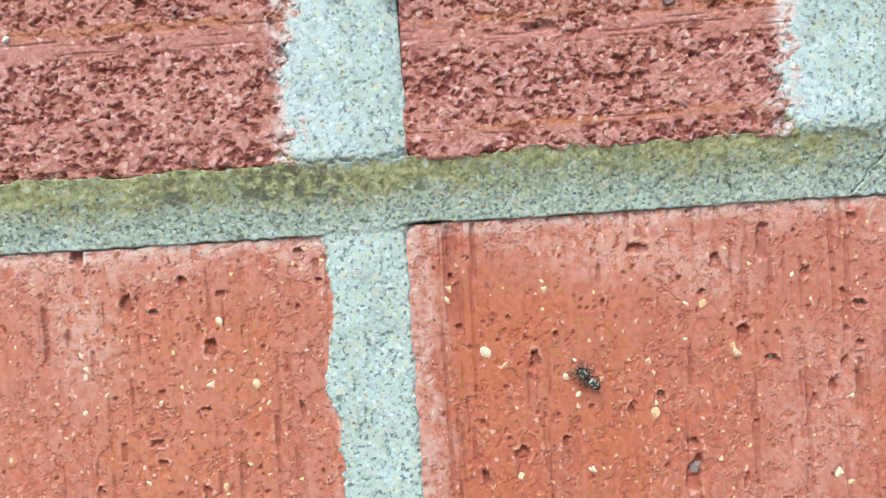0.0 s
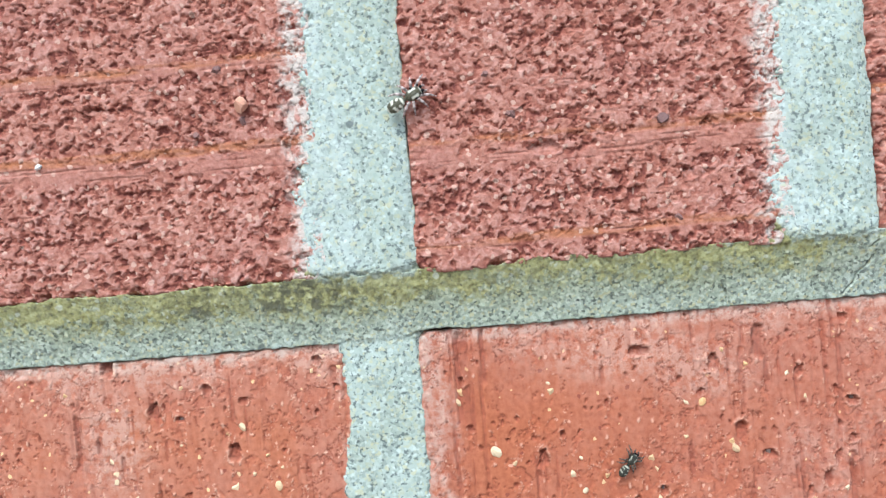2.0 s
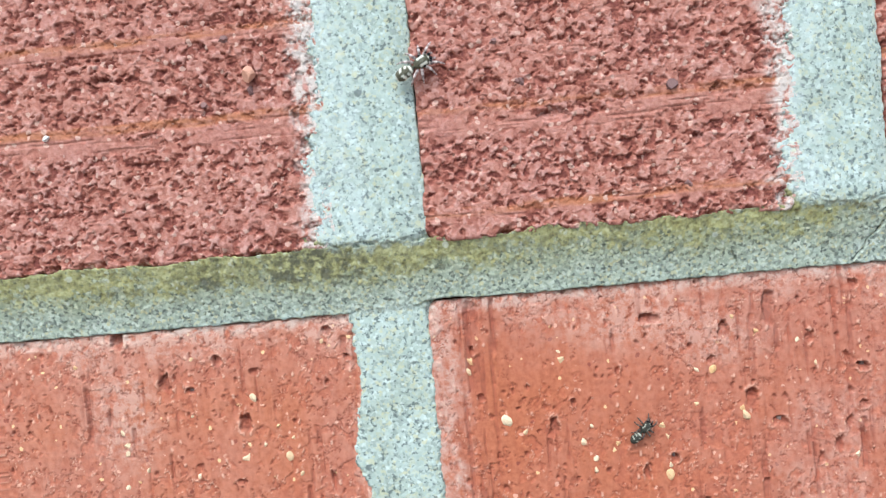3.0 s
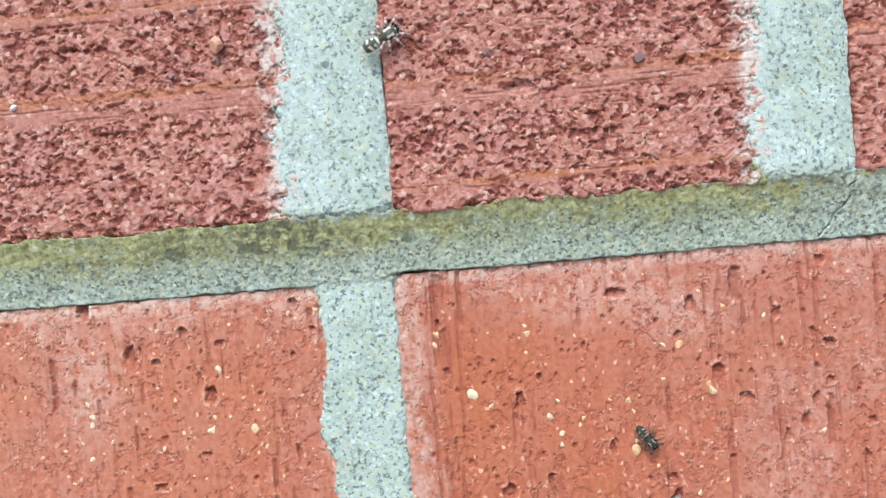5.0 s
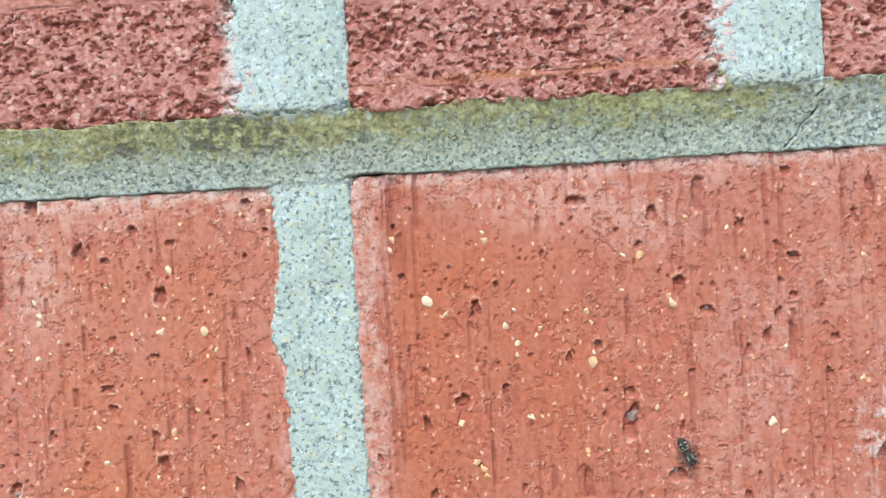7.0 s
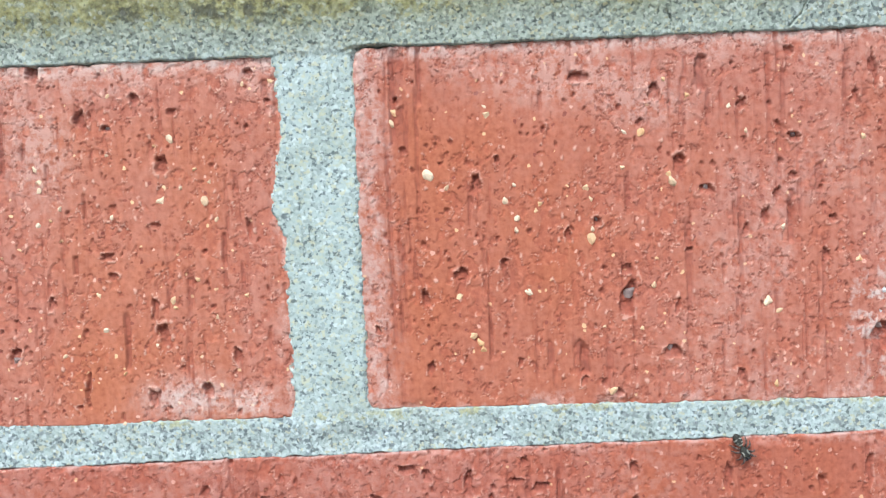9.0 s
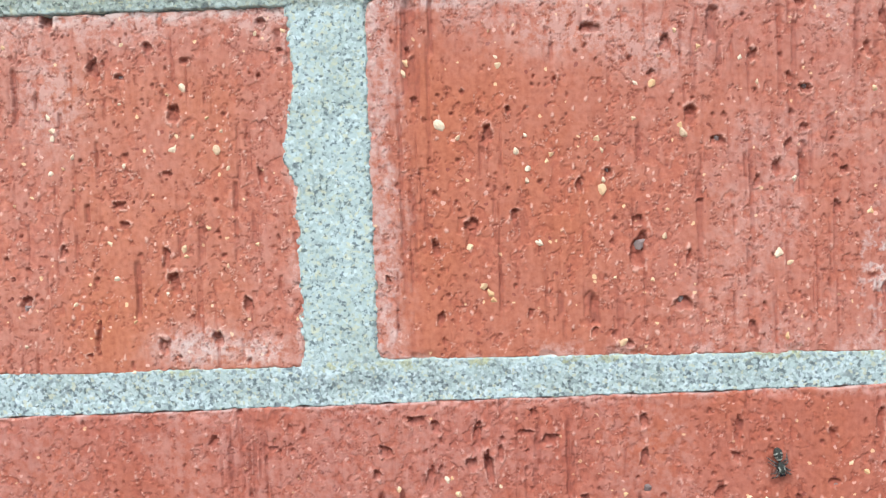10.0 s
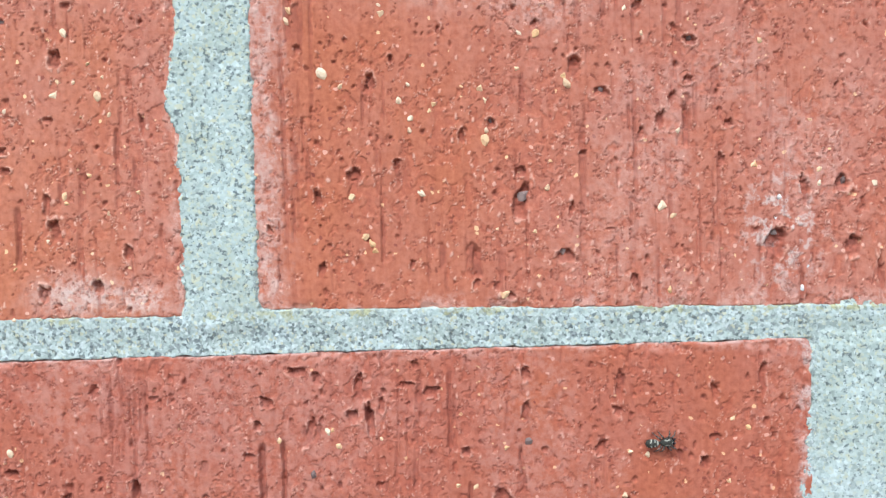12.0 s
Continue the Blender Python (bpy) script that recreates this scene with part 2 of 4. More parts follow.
    for scale, share, colour in ((1150, 0.15, (0.50, 0.49, 0.36)), (1350, 0.17, (0.075, 0.078, 0.062)), (750, 0.05, (0.50, 0.50, 0.42))):
        who, far = n.one(n.cells(wob, scale)), n.cells(wob, scale, 0)
        sand = n.math("MULTIPLY", n.span(n.math("SUBTRACT", far, n.span(who, 0.0, share, 0.48, 0.22)), -0.06, 0.04, 1.0, 0.0), n.math("LESS_THAN", who, share))
        base = n.mix(n.math("MULTIPLY", sand, n.math("MULTIPLY", damp, 0.60)), base, colour)
    # dark brown blotches in the upper half of the bed joint
    base = n.mix(n.math("MULTIPLY", n.attr("soot"), n.span(n.noise(co, 600, 3, 0.65), 0.42, 0.56)), base, (0.085, 0.080, 0.055))
    grains = n.math("ADD", n.math("MULTIPLY", n.cells(wob, 1450, 0), -0.6), n.noise(co, 1300, 2, 0.5))
    n.bump(grains, n.span(n.attr("coarse"), 0.0, 1.0, 0.24, 0.20), 0.00028)
    return n.done(base)


def stone(name, low, high, gloss=0.55):
    n = Nodes(name, gloss)
    co = n.place(1.0)
    tone = n.mix(n.add("ShaderNodeObjectInfo", 5), low, high)
    n.bump(n.noise(co, 3000, 3), 0.4, 0.0001)
    return n.done(n.mix(n.span(n.noise(co, 2500, 3), 0.3, 0.7, 0.0, 0.45), tone, n.mix(1.0, tone, (0.55, 0.5, 0.45), "MULTIPLY")))


def hairy(name, dark, light, gloss):
    """Spider cuticle with pale hair bands given by the attribute 'band'."""
    n = Nodes(name, gloss)
    co = n.place()
    hair = n.span(n.noise(n.stretch(co, 5000, 9000, 9000), 1.0, 3), 0.3, 0.7)
    body = n.mix(n.math("MULTIPLY", hair, 0.25), dark, n.mix(0.5, dark, light))
    band = n.math("MULTIPLY", n.attr("band"), n.span(hair, 0.0, 1.0, 0.65, 1.0))
    n.shader.inputs["Specular IOR Level"].default_value = 0.12
    n.bump(hair, 0.3, 0.00005)
    return n.done(n.mix(band, body, light))


def plain_ground():
    n = Nodes("paving_grit", 0.95)
    co = n.place()
    n.bump(n.noise(co, 40, 5), 0.4, 0.01)
    return n.done(n.mix(n.noise(co, 3, 6), (0.20, 0.19, 0.17), (0.34, 0.32, 0.29)))


ORANGE, RED, MORTAR = orange_brick(), red_brick(), mortar()
GRIT = stone("cream_grit", (0.68, 0.40, 0.18), (0.80, 0.62, 0.42))
WHITE = stone("lime_speck", (0.62, 0.60, 0.56), (0.80, 0.78, 0.75), 0.8)
SLAG_STONE = stone("grey_slag", (0.17, 0.115, 0.10), (0.30, 0.22, 0.19), 0.95)
PEACH = stone("peach_pebble", (0.62, 0.32, 0.22), (0.66, 0.36, 0.26), 0.8)
ROSE = stone("mauve_pebble", (0.18, 0.10, 0.095), (0.30, 0.16, 0.14), 0.7)


# ---- noise on arrays, in millimetres ----
def lattice(i, j, seed):
    h = (i * 374761393 + j * 668265263 + seed * 974634777) & 0xFFFFFFFF
    h = ((h ^ (h >> 13)) * 1274126177) & 0xFFFFFFFF
    h = ((h ^ (h >> 16)) * 2246822519) & 0xFFFFFFFF
    return ((h ^ (h >> 15)) & 0xFFFFFF) / 0xFFFFFF


def value(x, y, seed=0):
    """Smooth noise, 0 to 1, one lump to a unit."""
    i, j = np.floor(x).astype(np.int64), np.floor(y).astype(np.int64)
    a, b = x - i, y - j
    a, b = a * a * a * (a * (6 * a - 15) + 10), b * b * b * (b * (6 * b - 15) + 10)
    return ((lattice(i, j, seed) * (1 - a) + lattice(i + 1, j, seed) * a) * (1 - b)
            + (lattice(i, j + 1, seed) * (1 - a) + lattice(i + 1, j + 1, seed) * a) * b)


def layers(x, y, seed=0, count=4, gain=0.5):
    total, size, weight = 0.0, 0.0, 1.0
    for k in range(count):
        total = total + weight * value(x * 2 ** k + 17.3 * k, y * 2 ** k - 9.1 * k, seed + k)
        size += weight
        weight *= gain
    return total / size


def crumbs(x, y, seed=0):
    """Nearest and second distance to jittered points, and a random number for the nearest."""
    i, j = np.floor(x).astype(np.int64), np.floor(y).astype(np.int64)
    first, second, who = np.full(x.shape, 9.0), np.full(x.shape, 9.0), np.zeros(x.shape)
    for di in (-1, 0, 1):
        for dj in (-1, 0, 1):
            p, q = i + di, j + dj
            d = np.hypot(p + lattice(p, q, seed) - x, q + lattice(p, q, seed + 1) - y)
            near = d < first
            second = np.where(near, first, np.minimum(second, d))
            who = np.where(near, lattice(p, q, seed + 2), who)
            first = np.where(near, d, first)
    return first, second, who


def ease(x, a, b):
    s = np.clip((x - a) / (b - a), 0, 1)
    return s * s * (3 - 2 * s)


def dents(u, v, seed, pits, grooves, h, raw=None, chip=None):
    """Presses the known pits and wire grooves into a face; each pit has a ragged rim and steep walls."""
    for k, (x, z, w, t) in enumerate(pits):
        w, t = 1.05 * w, 1.10 * t
        near = (np.abs(u - x) < w * 1.6) & (np.abs(v - z) < t * 1.6)
        if not near.any():
            continue
        a, b = u[near] - x, v[near] - z
        ragged = 0.60 if min(w, t) > 1.9 else 0.75
        a = a + ragged * w * (layers(a / (0.6 * w) + 50 + 7 * k, b / (0.5 * t) + 50, seed + k, 4, 0.65) - 0.5)
        b = b + ragged * t * (layers(a / (0.5 * w) + 90 + 7 * k, b / (0.6 * t) + 50, seed + k + 5, 4, 0.65) - 0.5)
        skew = 0.25 * math.sin(5.1 * k)
        r = (np.abs((a - skew * b) / (w / 2)) ** 2.8 + np.abs(b / (t / 2)) ** 2.8) ** (1 / 2.8)
        deep = min(1.1, 0.36 + 0.34 * min(w, t))
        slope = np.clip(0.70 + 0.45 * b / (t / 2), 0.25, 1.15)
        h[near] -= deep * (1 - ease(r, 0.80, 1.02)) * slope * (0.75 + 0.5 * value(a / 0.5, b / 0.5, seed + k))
        # painted shade: the colour darkens towards the top of the pit
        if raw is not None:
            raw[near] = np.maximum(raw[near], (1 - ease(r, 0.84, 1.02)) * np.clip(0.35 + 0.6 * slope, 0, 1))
        rim = np.exp(-((r - 1.25) / 0.16) ** 2) * ease(value(a / 0.8, b / 0.8, seed + k + 9), 0.50, 0.62)
        h[near] += 0.26 * rim
        if chip is not None:
            chip[near] = np.maximum(chip[near], 0.9 * rim)
    for k, (x, z, w, t) in enumerate(grooves):
        near = (np.abs(u - x) < w * 1.5) & (np.abs(v - z) < t * 0.7)
        a, b = u[near] - x + 0.25 * (value(v[near] / 3.0, v[near] * 0 + k, seed) - 0.5), v[near] - z
        r = np.abs(a) / (w / 2) + 0.5 * (layers(a / 0.8, b / 2.0 + 31 * k, seed + 40 + k, 2) - 0.5)
        line = (1 - ease(r, 0.60, 1.0)) * (1 - ease(np.abs(b) / (t / 2), 0.75, 1.05))
        line = line * (0.25 + 0.75 * ease(layers(a / 1.5, b / 2.5 + 13 * k, seed + 60 + k, 2), 0.36, 0.54)) if w < 0.9 else line
        h[near] -= (0.35 if w < 0.9 else 0.50) * line
        # groove floors get shade in their colour too
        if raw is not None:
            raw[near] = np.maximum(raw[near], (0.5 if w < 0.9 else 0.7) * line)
    return h


def drag_scars(u, v, seed, scars, h, raw):
    """Shallow upright scars with crisp sides, deepest at the top where a grain was caught, running out below."""
    for k, (x, z, w, t) in enumerate(scars):
        near = (np.abs(u - x) < w * 1.2 + 0.4) & (np.abs(v - z) < t * 0.65)
        a, b = u[near] - x, v[near] - z
        a = a + 0.10 * w * math.sin(3.7 * k) * b / t * 4 + 0.35 * (layers(b / 3.0 + 9 * k, b * 0, seed + k, 3) - 0.5)
        body = (1 - ease(np.abs(a) / (w / 2) + 0.5 * (value(a / 0.6, b / 0.9, seed + k) - 0.5), 0.75, 1.1)) * (1 - ease(np.abs(b) / (t / 2) + 0.25 * (value(a / 0.5, b * 0, seed + 7 + k) - 0.5), 0.85, 1.02))
        body = body * np.clip(0.72 + 0.40 * b / (t / 2) + 0.5 * (layers(a / 1.2, b / 1.8 + 5 * k, seed + 70 + k, 2) - 0.5), 0.1, 1.0)
        h[near] -= (0.22 + 0.10 * min(w, 2.0)) * body
        # colour darkens with the scar's depth, as shade would
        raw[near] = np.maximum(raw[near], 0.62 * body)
    return h


# ---- heightfield bodies ----
WINDOW = (-80.0, 118.0, -120.0, 70.0)


def steps(a, b, lo, hi, step):
    """Positions along an edge from a to b: fine between lo and hi, plain beyond."""
    p, q = max(a, lo), min(b, hi)
    fine = np.linspace(p, q, max(2, int(round((q - p) / step)) + 1))
    return np.concatenate((([a] if a < p else []), fine, ([b] if b > q else [])))


def sheet(name, x, y, z, keep=None, attrs=()):
    """A mesh from a grid of places (arrays in millimetres, v rows by u columns), facing -y."""
    rows, cols = x.shape
    idx = np.arange(rows * cols).reshape(rows, cols)
    quads = np.stack((idx[:-1, :-1], idx[:-1, 1:], idx[1:, 1:], idx[1:, :-1]), -1)
    quads = quads[keep] if keep is not None else quads.reshape(-1, 4)
    used = np.unique(quads)
    remap = np.zeros(rows * cols, np.int64)
    remap[used] = np.arange(len(used))
    quads = remap[quads]
    co = np.stack((x.ravel(), y.ravel(), z.ravel()), -1)[used] / 1000
    return co, quads, {k: a.ravel()[used] for k, a in attrs}


def mesh_of(name, co, faces, attrs, mat, smooth=True):
    me = bpy.data.meshes.new(name)
    me.vertices.add(len(co))
    me.vertices.foreach_set("co", np.ascontiguousarray(co, np.float32).ravel())
    me.loops.add(faces.size)
    me.loops.foreach_set("vertex_index", faces.astype(np.int32).ravel())
    me.polygons.add(len(faces))
    me.polygons.foreach_set("loop_start", np.arange(0, faces.size, 4, dtype=np.int32))
    me.update(calc_edges=True)
    me.polygons.foreach_set("use_smooth", np.full(len(faces), smooth))
    for key, values in attrs.items():
        me.attributes.new(key, "FLOAT", "POINT").data.foreach_set("value", np.ascontiguousarray(values, np.float32))
    me.materials.append(mat)
    me.validate()
    return me


def part(name, data, mat, parent, label=""):
    """One mesh object under a thing or a part; data: a bmesh or a mesh."""
    if isinstance(data, bmesh.types.BMesh):
        me = bpy.data.meshes.new(name)
        data.to_mesh(me)
        data.free()
        me.materials.append(mat)
        data = me
    ob = new(name, data)
    ob.parent = parent
    return tagged(ob, label)


def brick_face(name, box, proud, depth, face, mat, parent, label, seed, tilt=0.0, wander=0.35, step=0.2, round_off=0.4, sag=0.0):
    """A whole brick whose front is worked in relief. box: left, right, bottom, top in mm; face(u, v) gives height and attributes."""
    l, r, b, t = box
    us, vs = steps(l, r, WINDOW[0], WINDOW[1], step), steps(b, t, WINDOW[2], WINDOW[3], step)
    u, v = np.meshgrid(us, vs)
    h, attrs = face(u, v)
    edge = np.minimum(np.minimum(u - l, r - u), np.minimum(v - b, t - v))
    q = np.clip(1 - edge / round_off, 0, 1)
    h = h - round_off * (1 - np.sqrt(np.clip(1 - q * q, 0, 1)))
    h = h - (0.5 + 0.9 * (proud > 0)) * (1 - ease(edge, 0.1, 2.2)) * ease(layers(u / 2.6, v / 2.6, seed + 9), 0.5, 0.75)
    nook = np.minimum(np.minimum(u - l, r - u), 30) + np.minimum(np.minimum(v - b, t - v), 30)
    h = h - 1.2 * (1 - ease(nook + 2.0 * (layers(u / 1.5, v / 1.5, seed + 12, 3) - 0.5), 0.4, 2.6))
    pull = lambda d: 1 - ease(d, 0.0, 4.0)
    du = wander * ((layers(v / 5, v * 0 + 3, seed + 5) - 0.5) * pull(u - l) + (layers(v / 5, v * 0 + 8, seed + 6) - 0.5) * pull(r - u)) * 2
    dv = wander * ((layers(u / 6, u * 0 + 3, seed + 7) - 0.5) * pull(v - b) + (layers(u / 6, u * 0 + 8, seed + 8) - 0.5) * pull(t - v)) * 2
    dv = dv - sag * np.clip((u - l) / 95, 0, 1.5) * (1 - ease(v - b, 0.0, 9.0))
    x, z = u + du, v + dv + tilt * (u - (l + r) / 2)
    y = -(h + proud)
    co, quads, at = sheet(name, x, y, 600 + z, None, attrs.items())
    rows, cols = u.shape
    idx = np.arange(rows * cols).reshape(rows, cols)
    rim = np.concatenate((idx[0, :], idx[1:, -1], idx[-1, -2::-1], idx[-2:0:-1, 0]))
    n0, m = len(co), len(rim)
    front = co[rim]
    back = front.copy()
    back[:, 1] = depth / 1000
    ring = np.arange(m)
    side = np.stack((n0 + ring, n0 + m + ring, n0 + m + (ring + 1) % m, n0 + (ring + 1) % m), -1)
    corner = [n0 + m + k for k in (0, cols - 1, cols + rows - 2, 2 * cols + rows - 3)]
    co = np.concatenate((co, front, back))
    quads = np.concatenate((quads, side, np.array([corner[::-1]])))
    at = {k: np.concatenate((a, a[rim], a[rim])) for k, a in at.items()}
    return part(name, mesh_of(name, co, quads, at, mat), mat, parent, label)


# pits, grooves, grit and stones of the faces: place from the joint crossing, width and height, in mm
PITS_LEFT = (
    (-57.0, -2.4, 2.3, 3.2), (-57.0, -2.0, 1.5, 2.2), (-18.3, -3.8, 1.4, 1.6), (-32.3, -10.3, 1.4, 1.4), (-19.0, -13.4, 0.8, 1.0), (-34.6, -19.5, 2.2, 2.9), (-48.8, -11.2, 2.0, 3.1),
    (-44.2, -12.7, 1.4, 1.2), (-36.3, -30.3, 1.8, 1.0), (-45.3, -35.8, 2.4, 1.4), (-44.5, -39.4, 2.0, 1.2), (-19.4, -31.6, 0.8, 3.1), (-38.9, -7.6, 1.8, 1.8),
    (-14.9, -9.0, 1.4, 1.0), (-56.1, -44.1, 1.0, 2.2), (-63.1, -53.2, 2.2, 2.9), (-37.0, -45.8, 1.4, 4.1), (-35.5, -50.5, 2.2, 3.7), (-62.5, -47.0, 0.7, 0.8),
    (-50.1, -59.3, 1.0, 4.1), (-51.8, -62.9, 1.2, 0.6), (-38.2, -61.7, 1.4, 2.9), (-28.1, -60.5, 2.0, 2.7), (-22.4, -54.5, 1.6, 2.4),
)
GROOVES_LEFT = (
    (-63.5, -15.8, 1.1, 11.2), (-59.9, -16.4, 0.7, 4.1), (-49.0, -26.5, 0.6, 5.1), (-48.9, -35.7, 0.7, 6.1), (-51.3, -37.1, 1.2, 3.7), (-24.0, -35.0, 1.0, 6.1),
    (-27.5, -18.1, 0.8, 4.1), (-21.6, -23.9, 0.5, 4.1), (-42.4, -51.3, 1.3, 11.2),
)
GRIT_LEFT = (
    (-32.7, -14.9, 1.2), (-28.7, -20.6, 0.8), (-26.2, -23.0, 0.7), (-34.9, -25.9, 1.2), (-26.9, -26.2, 1.4), (-53.5, -26.8, 1.0),
    (-57.1, -21.9, 1.0), (-57.5, -19.5, 0.8), (-57.5, -29.7, 0.8), (-29.0, -40.4, 0.9), (-44.5, -17.5, 0.6), (-47.2, -42.7, 0.8),
    (-33.6, -44.2, 1.1), (-33.4, -45.4, 0.9), (-46.3, -49.1, 1.0), (-37.1, -52.0, 0.7), (-54.0, -53.6, 0.7), (-43.2, -57.1, 0.8),
    (-63.5, -61.0, 0.6), (-43.6, -66.2, 0.7), (-44.0, -28.7, 0.7), (-55.3, -28.8, 0.6), (-31.4, -23.8, 0.6),
    (-57.2, -23.5, 0.9), (-25.0, -29.7, 0.7), (-14.3, -5.5, 1.0), (-65.2, -6.6, 0.8), (-43.7, -7.1, 0.7), (-19.2, -5.8, 0.7), (-25.8, -47.4, 0.8), (-20.4, -43.6, 0.9), (-34.2, -23.8, 0.8),
)
PITS_RIGHT_A = (
    (21.5, -25.4, 1.8, 3.3), (25.5, -21.1, 1.0, 1.2), (40.4, -7.0, 3.1, 2.0), (53.5, -10.1, 2.0, 3.1), (68.8, -12.7, 1.5, 2.4), (57.8, -23.0, 2.0, 3.3),
    (62.5, -27.6, 2.7, 1.6), (42.9, -32.7, 1.4, 1.6), (37.8, -35.1, 1.2, 2.0), (33.9, -15.9, 0.8, 1.6), (50.9, -15.5, 1.0, 1.2), (7.9, -9.9, 1.0, 1.4),
    (8.9, -18.9, 1.4, 1.2), (48.1, -41.5, 2.0, 2.0), (48.2, -46.6, 2.5, 6.0), (18.4, -41.5, 2.2, 2.4), (26.1, -39.7, 1.2, 1.4), (12.0, -45.3, 1.0, 3.1),
    (3.1, -50.7, 1.0, 1.4), (12.3, -58.1, 1.2, 2.2), (28.6, -57.6, 1.0, 1.4), (55.8, -56.4, 2.9, 2.2), (46.1, -63.2, 1.3, 1.4),
)
PITS_RIGHT_B = (
    (78.1, -19.0, 2.2, 1.8), (75.2, -16.9, 0.8, 2.0), (72.9, -32.8, 1.3, 2.7), (74.9, -28.9, 1.2, 2.0), (77.9, -26.0, 1.2, 1.4), (89.0, -12.5, 1.0, 2.7),
    (77.4, -4.1, 1.4, 1.8), (84.7, -33.7, 1.6, 1.4), (69.3, -35.2, 1.0, 1.8), (59.3, -38.3, 1.2, 0.8), (92.1, -7.7, 1.2, 5.1), (83.6, -40.2, 0.8, 2.0),
    (40.1, -61.0, 1.2, 1.6), (57.0, -48.3, 0.8, 2.4), (64.0, -51.9, 1.8, 0.4), (68.3, -61.3, 1.5, 2.9), (98.0, -45.7, 1.4, 4.1), (104.4, -44.8, 2.2, 2.9),
    (92.8, -55.2, 3.5, 4.5), (106.4, -55.8, 2.4, 3.5), (111.3, -60.4, 1.2, 5.1),
)
GROOVES_RIGHT = (
    (7.4, -9.3, 1.4, 17.3), (12.1, -5.5, 1.0, 11.2), (9.5, -35.6, 0.6, 11.2), (67.4, -33.6, 0.7, 10.2), (77.3, -33.9, 1.3, 8.2), (87.6, -9.0, 0.8, 11.2),
    (23.3, -48.3, 0.5, 23.5), (49.3, -55.2, 0.6, 13.3), (62.0, -7.0, 1.7, 6.5), (40.2, -57.4, 2.0, 5.7), (75.5, -23.9, 0.8, 12.2), (82.0, -49.1, 0.5, 16.3),
    (4.8, -54.8, 0.5, 12.2), (60.1, -25.3, 0.5, 12.2),
)
GRIT_RIGHT_A = (
    (13.3, -23.1, 1.6), (16.4, -25.8, 1.0), (23.7, -13.0, 1.0), (23.6, -11.5, 0.7), (26.9, -28.5, 1.1), (28.5, -25.7, 0.8),
    (32.8, -29.1, 0.8), (32.2, -30.3, 0.7), (28.9, -31.7, 0.9), (28.6, -33.8, 0.9), (41.1, -26.6, 1.1), (42.0, -28.7, 0.7),
    (42.1, -35.7, 1.8), (42.2, -34.1, 1.0), (47.7, -23.4, 0.8), (48.3, -17.1, 0.8), (51.3, -17.3, 1.1), (56.6, -26.2, 1.8),
    (55.9, -24.7, 1.0), (66.8, -13.1, 0.8), (55.5, -8.0, 0.7), (69.7, -17.7, 0.8), (59.4, -11.1, 0.8), (7.5, -11.9, 1.2),
    (7.0, -13.8, 1.3), (21.6, -53.8, 1.3), (21.9, -55.0, 1.2), (20.1, -52.5, 1.0),
)
GRIT_RIGHT_B = (
    (90.4, -19.5, 0.9), (89.5, -41.2, 0.9), (75.8, -34.9, 0.8), (73.0, -47.9, 1.6), (75.0, -49.9, 0.8), (52.8, -44.5, 1.1),
    (18.1, -45.2, 1.2), (30.5, -44.9, 1.0), (45.1, -63.4, 1.2), (74.2, -63.0, 1.2), (50.4, -52.2, 0.7), (43.9, -51.5, 0.6),
    (93.8, -47.1, 2.0), (93.1, -50.5, 1.1), (96.0, -57.1, 1.1), (98.5, -59.1, 1.1), (97.5, -63.1, 1.8), (88.7, -45.0, 1.2),
    (100.5, -42.3, 0.8), (100.5, -44.7, 0.9), (102.4, -52.7, 1.2), (110.1, -44.7, 1.0), (89.2, -41.0, 0.9),
)
PITS_LOW_A = (
    (7.3, -76.6, 3.1, 1.4), (10.8, -77.9, 1.6, 2.0), (1.5, -82.2, 2.0, 2.2), (-0.2, -86.3, 1.6, 1.4), (9.5, -87.5, 1.4, 4.1), (18.4, -79.9, 1.6, 4.1),
    (17.3, -85.0, 2.0, 2.2), (20.3, -85.9, 1.3, 4.7), (22.4, -83.0, 1.0, 2.4), (27.1, -79.5, 3.1, 1.0), (31.6, -81.1, 2.4, 1.8), (28.7, -76.0, 1.2, 1.4),
    (-1.9, -91.9, 2.0, 1.4), (-22.7, -97.8, 1.2, 4.1), (-29.8, -79.3, 1.4, 2.2), (-19.0, -80.8, 1.8, 0.8), (-45.4, -93.9, 2.0, 1.8), (21.5, -97.9, 0.8, 1.0),
)
PITS_LOW_B = (
    (48.3, -78.4, 1.5, 2.4), (48.2, -85.0, 1.4, 2.9), (61.7, -91.8, 1.8, 2.2), (65.2, -80.7, 1.3, 5.7), (64.8, -85.3, 1.4, 1.6), (81.9, -82.0, 1.2, 2.9),
    (90.4, -80.1, 1.2, 5.1), (90.9, -87.7, 1.0, 1.4), (92.3, -90.3, 1.0, 1.2), (80.3, -94.7, 1.4, 1.8), (75.8, -93.6, 1.0, 2.0), (37.5, -92.0, 1.6, 1.4),
)
GROOVES_LOW = (
    (0.6, -95.1, 1.2, 11.2), (35.4, -85.3, 0.8, 23.5), (37.8, -77.2, 0.5, 6.1), (47.5, -95.7, 0.7, 8.2), (-35.2, -98.7, 1.4, 5.1),
)
